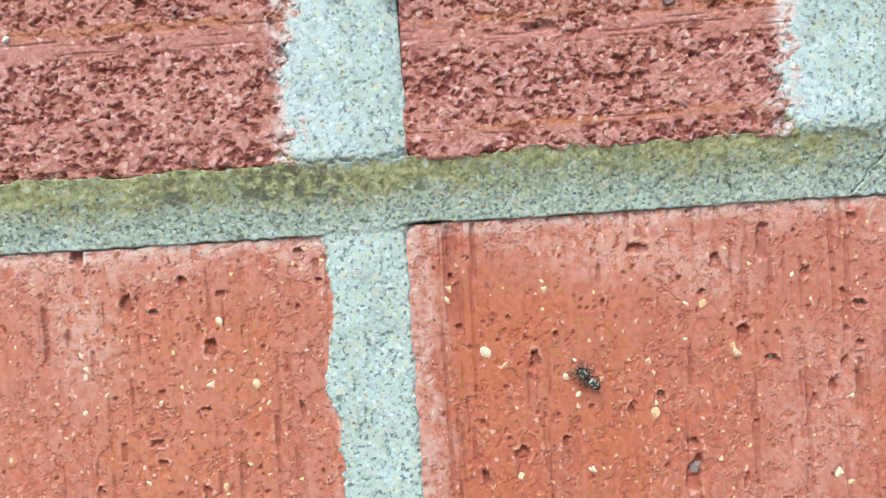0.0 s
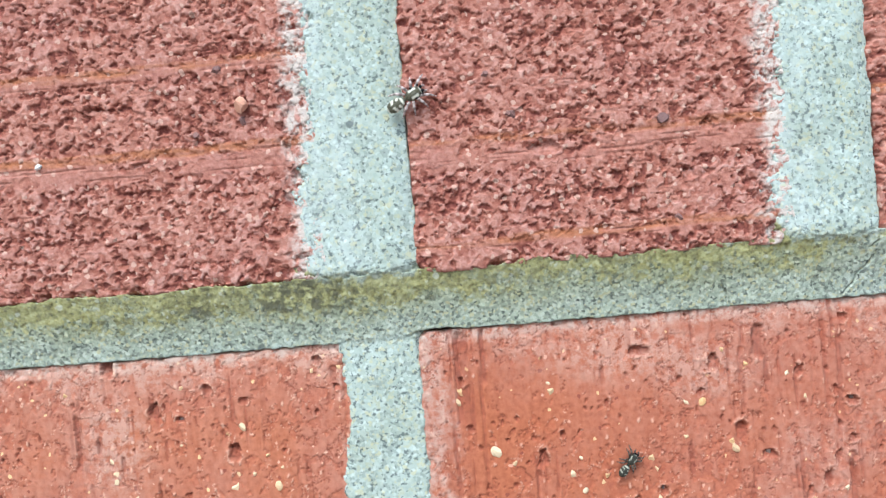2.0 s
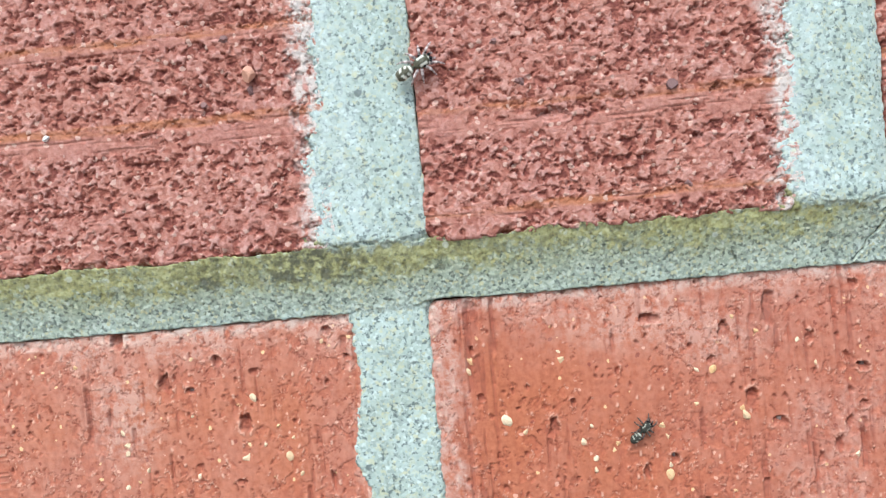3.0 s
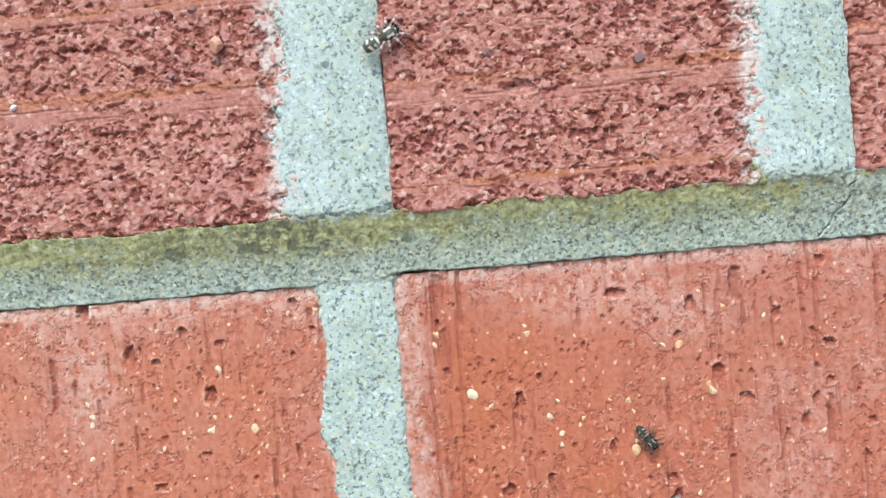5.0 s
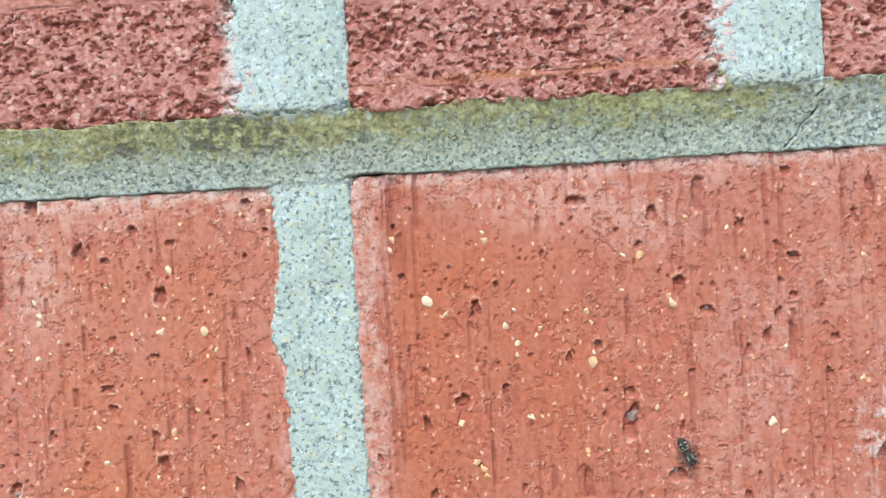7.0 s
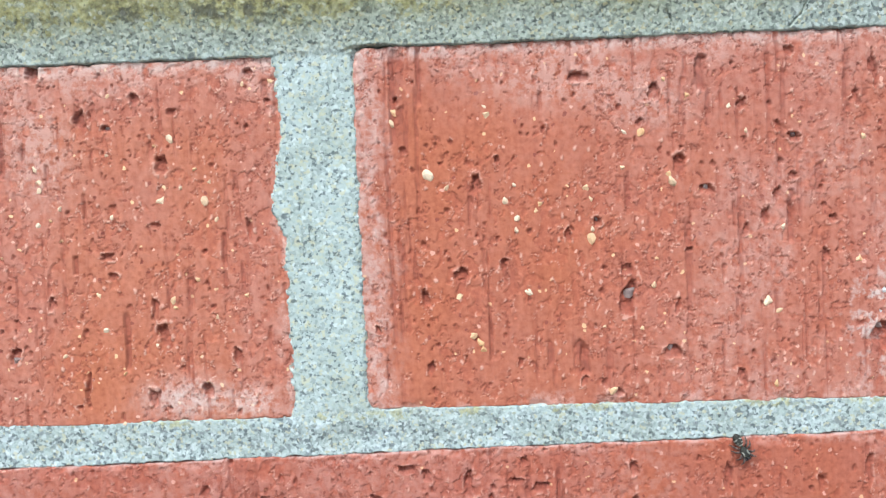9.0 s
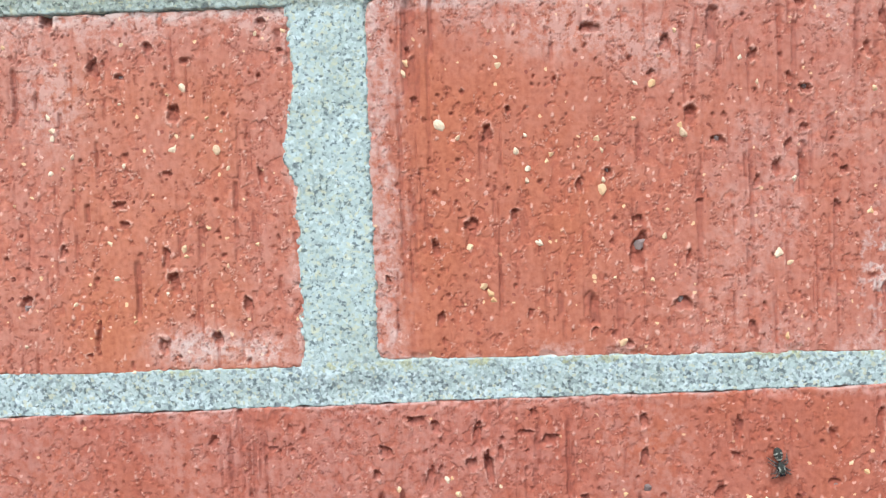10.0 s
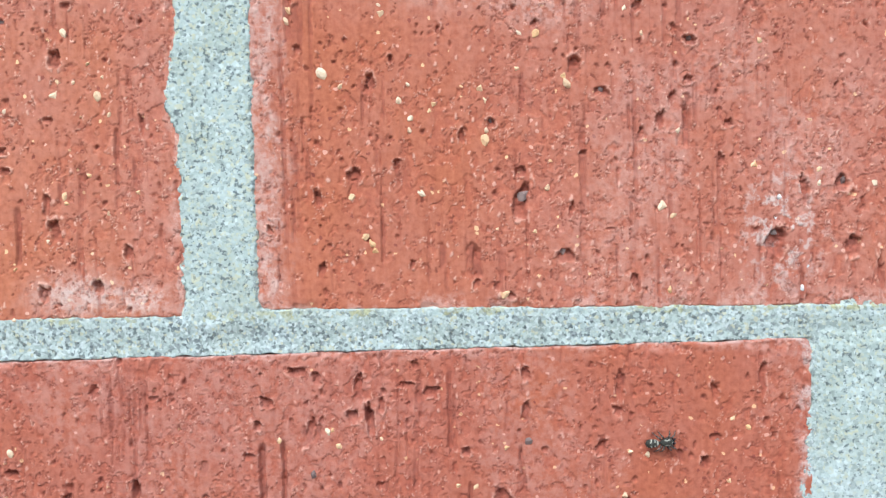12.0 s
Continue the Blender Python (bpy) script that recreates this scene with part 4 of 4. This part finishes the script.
def build_near_bricks(wall):
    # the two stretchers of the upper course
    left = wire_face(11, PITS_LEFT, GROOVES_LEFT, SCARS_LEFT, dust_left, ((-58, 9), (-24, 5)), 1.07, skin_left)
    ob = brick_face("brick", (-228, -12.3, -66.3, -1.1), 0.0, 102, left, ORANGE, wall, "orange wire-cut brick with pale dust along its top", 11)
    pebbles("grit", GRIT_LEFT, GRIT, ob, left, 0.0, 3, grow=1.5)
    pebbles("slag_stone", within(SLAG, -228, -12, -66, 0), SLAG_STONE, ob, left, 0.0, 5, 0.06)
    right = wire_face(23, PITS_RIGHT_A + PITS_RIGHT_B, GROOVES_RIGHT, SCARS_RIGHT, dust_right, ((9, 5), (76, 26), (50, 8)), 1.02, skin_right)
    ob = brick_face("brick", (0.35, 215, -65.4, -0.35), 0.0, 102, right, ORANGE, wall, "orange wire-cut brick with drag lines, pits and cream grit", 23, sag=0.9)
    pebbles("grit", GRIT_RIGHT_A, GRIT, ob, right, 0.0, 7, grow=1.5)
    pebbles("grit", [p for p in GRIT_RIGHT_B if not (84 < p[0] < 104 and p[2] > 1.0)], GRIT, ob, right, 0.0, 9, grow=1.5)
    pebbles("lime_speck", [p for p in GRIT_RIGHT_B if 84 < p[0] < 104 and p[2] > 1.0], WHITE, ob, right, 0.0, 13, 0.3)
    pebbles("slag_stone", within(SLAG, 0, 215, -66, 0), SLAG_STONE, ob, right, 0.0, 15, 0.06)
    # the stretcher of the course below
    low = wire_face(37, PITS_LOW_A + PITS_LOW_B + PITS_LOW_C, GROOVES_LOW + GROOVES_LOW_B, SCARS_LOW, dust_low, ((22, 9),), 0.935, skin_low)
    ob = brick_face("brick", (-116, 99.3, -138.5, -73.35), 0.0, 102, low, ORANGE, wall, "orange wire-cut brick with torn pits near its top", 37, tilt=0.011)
    pebbles("grit", GRIT_LOW + GRIT_LOW_B, GRIT, ob, low, 0.0, 17, grow=1.5)
    pebbles("slag_stone", within(SLAG, -116, 100, -138, -73), SLAG_STONE, ob, low, 0.0, 19, 0.06)
    # three coping bricks set on edge
    for k, (l, r, limed, bands) in enumerate(((-83.0, -13.6, -15.5, ((33.4, 2.3, 0.0), (51.0, 0.8, 0.02))), (1.9, 69.2, 67.8, ((31.0, 2.6, -0.01), (14.5, 0.7, 0.01))),
                                              (83.9, 149.0, 999.0, ((34.0, 2.0, 0.0),)))):
        seed = 51 + 20 * k
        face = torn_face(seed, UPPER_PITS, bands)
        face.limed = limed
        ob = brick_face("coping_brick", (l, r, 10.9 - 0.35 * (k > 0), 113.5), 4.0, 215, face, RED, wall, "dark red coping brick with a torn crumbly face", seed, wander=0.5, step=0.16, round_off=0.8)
        mine = within(UPPER_STONES, l, r, 0, 110)
        pebbles("pebble", [p for p in mine if p[2] > 2.7 and p[0] < 0], PEACH, ob, face, 4.0, 21, -0.28, 1.0, 1.25)
        pebbles("pebble", [p for p in mine if 1.3 < p[2] <= 2.7 or (p[2] > 2.7 and p[0] > 0)], ROSE, ob, face, 4.0, 23, 0.05, 0.8)
        pebbles("lime_speck", [p for p in mine if p[2] < 1.3], WHITE, ob, face, 4.0, 25, 0.0, 0.7, 1.7)


def mortar_height(u, v):
    """How far the mortar stands out, joint by joint, and its stains and tints."""
    rag = 1.5 * (layers(u / 2.6, v / 2.6, 201, 5, 0.7) - 0.5)
    fine = layers(u / 0.7, v / 0.7, 202, 3) - 0.5
    near, far, who = crumbs(u / 0.85 + value(u, v, 231), v / 0.85 + value(u, v, 232), 233)
    grain = (0.14 + 0.16 * (v < 11) * (v > -2)) * fine + 0.25 * (layers(u / 3, v / 3, 203) - 0.5) + (0.06 + 0.20 * (v < 11) * (v > -2)) * ((who - 0.5) * ease(far - near, 0.0, 0.3) - 0.4 * (1 - ease(far - near, 0.0, 0.2)))
    # bed joint under the coping: leans out to a sharp lower lip
    lip = np.interp(u, (-80, -60, -14, -12, -1, 0.5, 8, 11, 30, 118), (-0.7, -1.0, -1.1, -0.6, -0.6, 0.0, 0.05, -0.3, -0.3, -0.45)) + 0.5 * (layers(u / 1.6, u * 0, 204, 3) - 0.5)
    up = np.clip((v - lip) / 10.8, 0, 1.3)
    bed = 0.50 + 2.9 * np.clip(up + 0.06 * rag, 0, 1.2) ** 1.3 + 0.55 * grain
    crack = np.abs(u - (78.0 + 0.62 * v + 2.4 * (layers(v / 3.0, v * 0, 205, 3) - 0.5)))
    bed = bed - 1.1 * (1 - ease(crack, 0.08, 0.30)) * (0.4 + 0.7 * ease(layers(u / 1.5, v / 1.5, 243, 2), 0.4, 0.6)) * ((v > 0) & (v < 9.5))
    crack = np.abs(u - (57.5 - 0.35 * v + 1.0 * (layers(v / 2.0, v * 0, 206, 3) - 0.5)))
    bed = bed - 0.5 * (1 - ease(crack, 0.06, 0.25)) * ((v > -1) & (v < 4.0))
    bed = bed - np.interp(u, (-14.0, -11.5, -1.5, 0.3), (12, 0.3, 0.3, 12)) * np.clip(lip - v, 0, 9)
    bed = np.where(v > 11.2 + 1.6 * (layers(u / 3, u * 0, 244, 3) - 0.5), -9, bed)
    # upright joints of the coping: nearly flush, smeared over the brick on one side
    def coping(l, r, seed, reach):
        spill = 7.0 * (layers(u / 2.6, v / 2.2, seed, 5, 0.75) - 0.46)
        l = np.interp(v, (11, 21, 30, 45, 58), l)
        left = np.clip(l - reach - u - spill, 0, 30)
        right = np.clip(u - r - 1.0 * (layers(v / 3, v * 0, seed + 1) - 0.5), 0, 30)
        foot = np.clip(12.0 + 3.0 * rag - v, 0, 30)
        soft = np.where(v < 11.0, 0.15, 1.0)
        return 4.05 + grain * 0.9 - 0.9 * np.clip(u - (r - 3), 0, 3) / 3 - 0.40 * np.minimum(left, 1.2) - 3 * soft * np.clip(left - 1.2, 0, 9) - 9 * soft * right - 0.80 * foot
    tall = np.maximum(coping((-17.2, -16.4, -16.0, -14.0, -13.0), 2.1, 211, 0.3), coping((67.4, 66.2, 67.4, 69.2, 69.0), 84.0, 221, 0.1))
    # upright joint between the stretchers
    wave = np.interp(v, (-66, -45, -33, -28, -22, -12, -2), (-12.1, -12.3, -12.7, -14.6, -13.6, -12.4, -13.6))
    mid = 0.25 + grain - 0.9 * np.clip(wave + 1.8 * rag - u, 0, 9) - 1.1 * np.clip(u - 0.3 - 1.3 * rag, 0, 9) - 0.25 * np.clip(-67.5 - v, 0, 9)
    mid = np.where(v < 2.5, mid - 0.6 * np.clip(v + 0.6, 0, 9), -9)
    # bed joint below them, a little recessed
    foot = -73.35 + 0.011 * (u + 8.35) + 0.02 + 0.75 * (layers(u / 2.2, u * 0, 207, 4, 0.6) - 0.5)
    low = -0.40 + 0.40 * ease(v, -71.8, -67.0) + 0.8 * grain - 3.0 * np.clip(v - np.where(u < -12, -66.1, -65.2 - 0.0095 * np.clip(u, 0, 140)) - 0.5 * rag, 0, 9) - 7 * np.clip(foot - v, 0, 9)
    blob = -0.25 - 0.5 * np.clip(np.hypot((u - 108) / 3.6, v + 65.8) - 1.0 - 1.5 * rag, 0, 9) + grain
    low = np.maximum(low, blob)
    # upright joint beside the lower stretcher
    side = 0.1 + grain - 1.0 * np.clip(99.4 - 0.012 * (v + 73) * -6 - u - 2.2 * rag, 0, 9)
    side = np.where(v < -62, side - 0.15 * np.clip(v + 73.5, 0, 12), -9)
    h = np.maximum.reduce([bed, tall, mid, low, side])
    upright = ease(u + rag, -19, -15.5) * (1 - ease(u + rag, 0.5, 4)) + ease(u + rag, 65, 68.5) * (1 - ease(u + rag, 82.5, 86))
    isbed = (1 - ease(v + 3.0 * rag - 4.0 * (1 - upright), 8.0, 12.5)) * ease(v + 1.5 * rag, -2.2, 0.6)
    moss = isbed * ease(up + 0.35 * (layers(u / 3.5, v / 3, 208, 3) - 0.5), 0.05, 1.15) * (0.70 + 0.35 * ease(layers(u / 14, v / 20, 209), 0.4, 0.6)) * (1 - 0.35 * ease(u + 4 * rag, 66, 84))
    moss = moss + 0.48 * (1 - ease(np.abs(v + 66.2), 0.3, 1.9)) * ease(layers(u / 6, v / 3, 210), 0.36, 0.56)
    coarse = np.clip(ease(-v + 2 * rag, 63, 68) * (1 - ease(u + 3 * rag, 97, 102)) + isbed, 0, 1)
    soot = isbed * ease(up, 0.45, 0.75) * (1.1 * np.exp(-((u + 17) / 9) ** 2) + 0.5 * np.exp(-((u + 38) / 6) ** 2) + 0.35 * ease(layers(u / 8, v / 3, 242, 2), 0.5, 0.65))
    bloom = ease(v, 11, 14) * ((u < 40) * (1 - ease(u + 3 * rag, -14, -3)) + (u > 40) * (1 - ease(u + 3 * rag, 68, 78))) + 0.9 * ease(u, 97, 101) * (1 - ease(v + 3 * rag, -104, -86))
    return h, {"bloom": np.clip(bloom, 0, 1), "moss": np.clip(moss, 0, 1), "soot": np.clip(soot, 0, 0.85), "coarse": coarse, "damp": isbed * (1 - 0.5 * ease(u + 4 * rag, 66, 84)) * (0.52 + 0.48 * ease(up, 0.15, 0.75)) * (0.85 + 0.15 * ease(layers(u / 10, v / 4, 241, 3), 0.4, 0.6))}


def build_mortar(wall):
    us, vs = steps(WINDOW[0], WINDOW[1], -999, 999, 0.2), steps(WINDOW[2], WINDOW[3], -999, 999, 0.2)
    u, v = np.meshgrid(us, vs)
    h, attrs = mortar_height(u, v)
    h = np.maximum(h, -5.2)
    keep = np.maximum.reduce([h[:-1, :-1], h[1:, 1:], h[:-1, 1:], h[1:, :-1]]) > -3.0
    co, quads, at = sheet("mortar_joint", u, -h, 600 + v, keep, attrs.items())
    part("mortar_joint", mesh_of("mortar_joint", co, quads, at, MORTAR), MORTAR, wall, "pale sandy mortar, mossy green under the coping")


def build_far_bricks(wall):
    """The rest of the wall, on and on."""
    def shared(name, x, y, z, mat):
        me = bpy.data.meshes.new(name)
        bm = slab(bmesh.new(), 0, x, 0, y, 0, z, 0.0012)
        bm.to_mesh(me)
        bm.free()
        for key, level in (("crumb", 0.45), ("film", 0.40)):
            me.attributes.new(key, "FLOAT", "POINT").data.foreach_set("value", np.full(len(me.vertices), level, np.float32))
        me.materials.append(mat)
        return me
    stretcher, coping = shared("brick", 0.215, 0.1025, 0.0652, ORANGE), shared("coping_brick", 0.065, 0.219, 0.1025, RED)
    for course in range(8):
        base = 0.5341 - 0.0733 * course
        for k in range(-6, 6):
            x = 0.2275 * k + (0.0003 if course % 2 == 0 else 0.113)
            if (course == 0 and k in (-1, 0)) or (course == 1 and k == -1) or not -1.2 <= x <= 0.985:
                continue
            part("brick", stretcher, ORANGE, wall).location = (x, 0.0, base)
    for k in range(-14, 14):
        if k not in (-1, 0, 1):
            part("coping_brick", coping, RED, wall).location = (0.0019 + 0.0823 * k, -0.004, 0.6109)


# ---- the spiders ----
SPIDER_PATH = (
    (0.0, 0.03052, 0.57116, 134), (0.2, 0.03098, 0.57229, 121), (0.4, 0.03168, 0.57301, 99), (0.6, 0.03222, 0.57419, 97),
    (0.8, 0.03223, 0.57421, 98), (1.0, 0.03194, 0.5741, 96), (1.2, 0.0318, 0.57433, 99), (1.4, 0.03205, 0.57363, 97),
    (1.6, 0.03268, 0.57436, 87), (1.8, 0.03499, 0.57469, 48), (2.0, 0.03666, 0.57273, 50), (2.2, 0.03665, 0.57301, 53),
    (2.4, 0.03635, 0.57368, 51), (2.6, 0.03653, 0.5727, 47), (2.9, 0.03644, 0.57256, 50), (3.2, 0.03906, 0.57307, 13),
    (4.8, 0.04179, 0.56869, -45), (5.0, 0.04366, 0.56676, -53), (5.2, 0.04428, 0.56549, -55), (5.4, 0.04429, 0.56569, -55),
    (5.6, 0.04643, 0.56304, -55), (5.8, 0.04973, 0.55939, -47), (6.0, 0.05335, 0.5563, -39), (6.2, 0.05478, 0.55324, -29),
    (6.4, 0.05513, 0.55249, -36), (6.6, 0.05513, 0.55226, -41), (6.8, 0.05571, 0.55159, -54), (7.0, 0.05713, 0.54791, -65),
    (7.2, 0.05804, 0.54374, -65), (7.4, 0.05851, 0.53927, -71), (7.6, 0.05916, 0.53624, -75), (7.7, 0.05913, 0.53671, -75),
    (9.3, 0.0696, 0.52128, -60), (9.5, 0.07091, 0.51751, -70), (9.7, 0.0718, 0.51451, -79), (9.9, 0.07182, 0.51486, -79),
    (10.1, 0.07193, 0.51475, -77), (10.3, 0.07181, 0.51512, -74), (10.5, 0.07135, 0.51467, -71), (10.7, 0.07206, 0.51031, -73),
    (10.9, 0.07284, 0.50726, -69), (11.1, 0.07295, 0.50691, -69), (11.3, 0.07253, 0.5087, -39), (11.4, 0.07209, 0.50938, -26),
    (11.5, 0.07181, 0.50943, -4), (11.6, 0.07167, 0.51074, 2), (11.8, 0.07123, 0.50986, -1), (12.0, 0.07179, 0.50997, 4),
)


def oval(name, centre, size, bands, mat, parent, label, pinch=0.0):
    """A tapered, flattened egg in mm, with hair bands by bands(x, y, z) on the unit egg."""
    bm = bmesh.new()
    bmesh.ops.create_uvsphere(bm, u_segments=36, v_segments=28, radius=1.0)
    bm.transform(Matrix.Rotation(radians(90), 4, "Y"))
    layer = bm.verts.layers.float.new("band")
    for p in bm.verts:
        x, y, z = p.co
        p[layer] = bands(x, y, z)
        slim = 1 - pinch * x
        p.co = Vector((centre[0] + x * size[0] / 2, centre[1] + y * slim * size[1] / 2, centre[2] + z * slim * size[2] / 2)) / 1000
    for f in bm.faces:
        f.smooth = True
    return part(name, bm, mat, parent, label)


def tube(points, radii, sides=7):
    """A tapered tube through points, in mm, with a band attribute that rings its joints."""
    bm = bmesh.new()
    layer = bm.verts.layers.float.new("band")
    rings, path, thick, ringed = [], [], [], []
    for k in range(len(points) - 1):
        for s in range(4):
            f = s / 4
            path.append(Vector(points[k]).lerp(Vector(points[k + 1]), f))
            thick.append((radii[k] * (1 - f) + radii[k + 1] * f) * (1.15 if s == 2 else 1.0))
            ringed.append(1.0 if s in (1, 2) else 0.0)
    path.append(Vector(points[-1])), thick.append(radii[-1]), ringed.append(0.0)
    for k, c in enumerate(path):
        way = (path[min(k + 1, len(path) - 1)] - path[max(k - 1, 0)]).normalized()
        a = way.cross(Vector((0.13, 0.21, 1))).normalized()
        b = way.cross(a)
        ring = []
        for s in range(sides):
            w = 2 * math.pi * s / sides
            p = bm.verts.new((c + thick[k] * (a * math.cos(w) + b * math.sin(w))) / 1000)
            p[layer] = ringed[k]
            ring.append(p)
        rings.append(ring)
    for one, two in zip(rings, rings[1:]):
        for s in range(sides):
            bm.faces.new((one[s], one[(s + 1) % sides], two[(s + 1) % sides], two[s])).smooth = True
    bm.faces.new(rings[0][::-1]), bm.faces.new(rings[-1])
    bmesh.ops.recalc_face_normals(bm, faces=bm.faces)
    return bm


LEG_HIPS = ((2.0, 0.58, 58), (1.5, 0.74, 22), (0.85, 0.74, -24), (0.35, 0.58, -58))


def jumping_spider(label, cuticle, legs_mat, eye_mat, pale, size=1.0):
    """A zebra-striped jumping spider: head to +x, back to +z, feet at z = 0."""
    spider = tagged(new("jumping_spider"), label, "spider", "jumping spiders on the wall")
    oval("abdomen", (-1.42, 0, 1.0), (2.75, 1.70, 1.45), lambda x, y, z: 1.0 if (
        0.60 < x < 0.84 or (abs(x - 0.12 - 0.30 * abs(y)) < 0.07 + pale and abs(y) > 0.34) or (abs(x + 0.42 - 0.30 * abs(y)) < 0.07 + pale and abs(y) > 0.30)
        or (x < -0.86 and pale)) and z > -0.5 else 0.0, cuticle, spider, "dark abdomen with white slanting bands", 0.12)
    oval("waist", (-0.05, 0, 0.95), (0.8, 0.55, 0.5), lambda x, y, z: 0.0, cuticle, spider, "")
    head = oval("cephalothorax", (1.32, 0, 1.08), (2.5, 1.65, 1.25), lambda x, y, z: (
        (abs(abs(y) - 0.62) < 0.13 + pale and -0.35 < x < 0.45 and z > 0) or (x > 0.80 and z > -0.3) or (abs(y) < 0.14 + pale and -0.2 < x < 0.25 and z > 0 and pale)) * (1.0 if pale else 0.8),
        cuticle, spider, "dark head and thorax with white hair patches", -0.08)
    for x, y, z, r in ((2.62, 0.27, 1.28, 0.26), (2.62, -0.27, 1.28, 0.26), (2.42, 0.66, 1.45, 0.15), (2.42, -0.66, 1.45, 0.15), (1.35, 0.78, 1.62, 0.14), (1.35, -0.78, 1.62, 0.14)):
        bm = bmesh.new()
        bmesh.ops.create_icosphere(bm, subdivisions=2, radius=r / 1000, matrix=Matrix.Translation(Vector((x, y, z)) / 1000))
        part("eye", bm, eye_mat, head, "glossy black eye")
    for side in (1, -1):
        part("palp", tube(((2.45, 0.30 * side, 0.85), (2.95, 0.42 * side, 0.75), (3.2, 0.35 * side, 0.35)), (0.16, 0.17, 0.12)), legs_mat, spider, "")
    legs = []
    for side in (1, -1):
        for k, (x, y, aim) in enumerate(LEG_HIPS):
            long = (0.92, 0.74, 0.74, 0.95)[k] * (1.0 if pale else 0.84)
            leg = part("leg", tube(((0, 0, 0), (0.75 * long, 0, 0.55), (1.55 * long, 0, 0.35), (2.15 * long, 0, -0.45), (2.45 * long, 0, -0.80)), (0.20 if k else 0.27, 0.20, 0.15, 0.10, 0.06)), legs_mat, spider, "")
            if side > 0:
                rest = pose(x * size / 1000, y * size / 1000, 0.0008 * size, 0, 0, 90 - aim)
            else:
                rest = pose(x * size / 1000, -y * size / 1000, 0.0008 * size, 0, 0, -90 + aim)
            leg.matrix_basis = rest
            legs.append((leg, rest, 1 if (k + (side > 0)) % 2 else -1))
    for ob in spider.children_recursive:
        ob.data.transform(Matrix.Scale(size, 4))
    return spider, legs


def on_wall(x, z, heading, out):
    """A pose on the wall's face: head along heading, in degrees from +x towards up; back away from the wall."""
    a = radians(heading)
    m = Matrix(((math.cos(a), -math.sin(a), 0), (0, 0, -1), (math.sin(a), math.cos(a), 0))).to_4x4()
    return Matrix.Translation((x, -out, z)) @ m


def build_spiders():
    eye = Nodes("spider_eye", 0.08).done((0.006, 0.006, 0.007, 1))
    dark = hairy("dark_cuticle", (0.011, 0.0105, 0.008), (0.46, 0.43, 0.34), 0.7)
    dark_legs = hairy("dark_legs", (0.055, 0.038, 0.030), (0.15, 0.105, 0.085), 0.6)
    pale = hairy("grizzled_cuticle", (0.042, 0.035, 0.016), (0.74, 0.70, 0.58), 0.6)
    pale_legs = hairy("pale_legs", (0.22, 0.165, 0.15), (0.58, 0.47, 0.44), 0.7)
    walker = jumping_spider("small black jumping spider with white bands, walking on orange brick", dark, dark_legs, eye, 0.0, 0.9)
    sitter = jumping_spider("grizzled black and white jumping spider at a mortar edge", pale, pale_legs, eye, 0.07)
    return walker, sitter


def motions():
    (spider, legs), (sitter, _) = WALKER, SITTER
    walk(spider, [(t, on_wall(x, z, a, 0.0003)) for t, x, z, a in SPIDER_PATH])
    here = on_wall(0.00240, 0.64105, 28, 0.0046)
    sitter.scale, spider.scale = (1.30, 1.30, 1.30), (1.02, 1.02, 1.02)
    walk(sitter, [(0, here), (12, here)])
    # the legs swing in turn as the body goes and turns
    times = [k * 0.1 for k in range(121)]
    ts, xs, zs, hs = (np.array(c) for c in zip(*SPIDER_PATH))
    x, z, h = np.interp(times, ts, xs), np.interp(times, ts, zs), np.interp(times, ts, hs)
    gone = np.concatenate(([0], np.cumsum(np.hypot(np.diff(x), np.diff(z)) * 1000 + np.abs(np.diff(h)) * 0.02)))
    for leg, rest, beat in legs:
        walk(leg, [(t, rest @ pose(0, 0, 0, 0, 0, 15 * beat * math.sin(2.6 * g))) for t, g in zip(times, gone)])


build_ground()
WALL = build_wall()
build_near_bricks(WALL)
build_mortar(WALL)
WALKER, SITTER = build_spiders()
build_far_bricks(WALL)
motions()
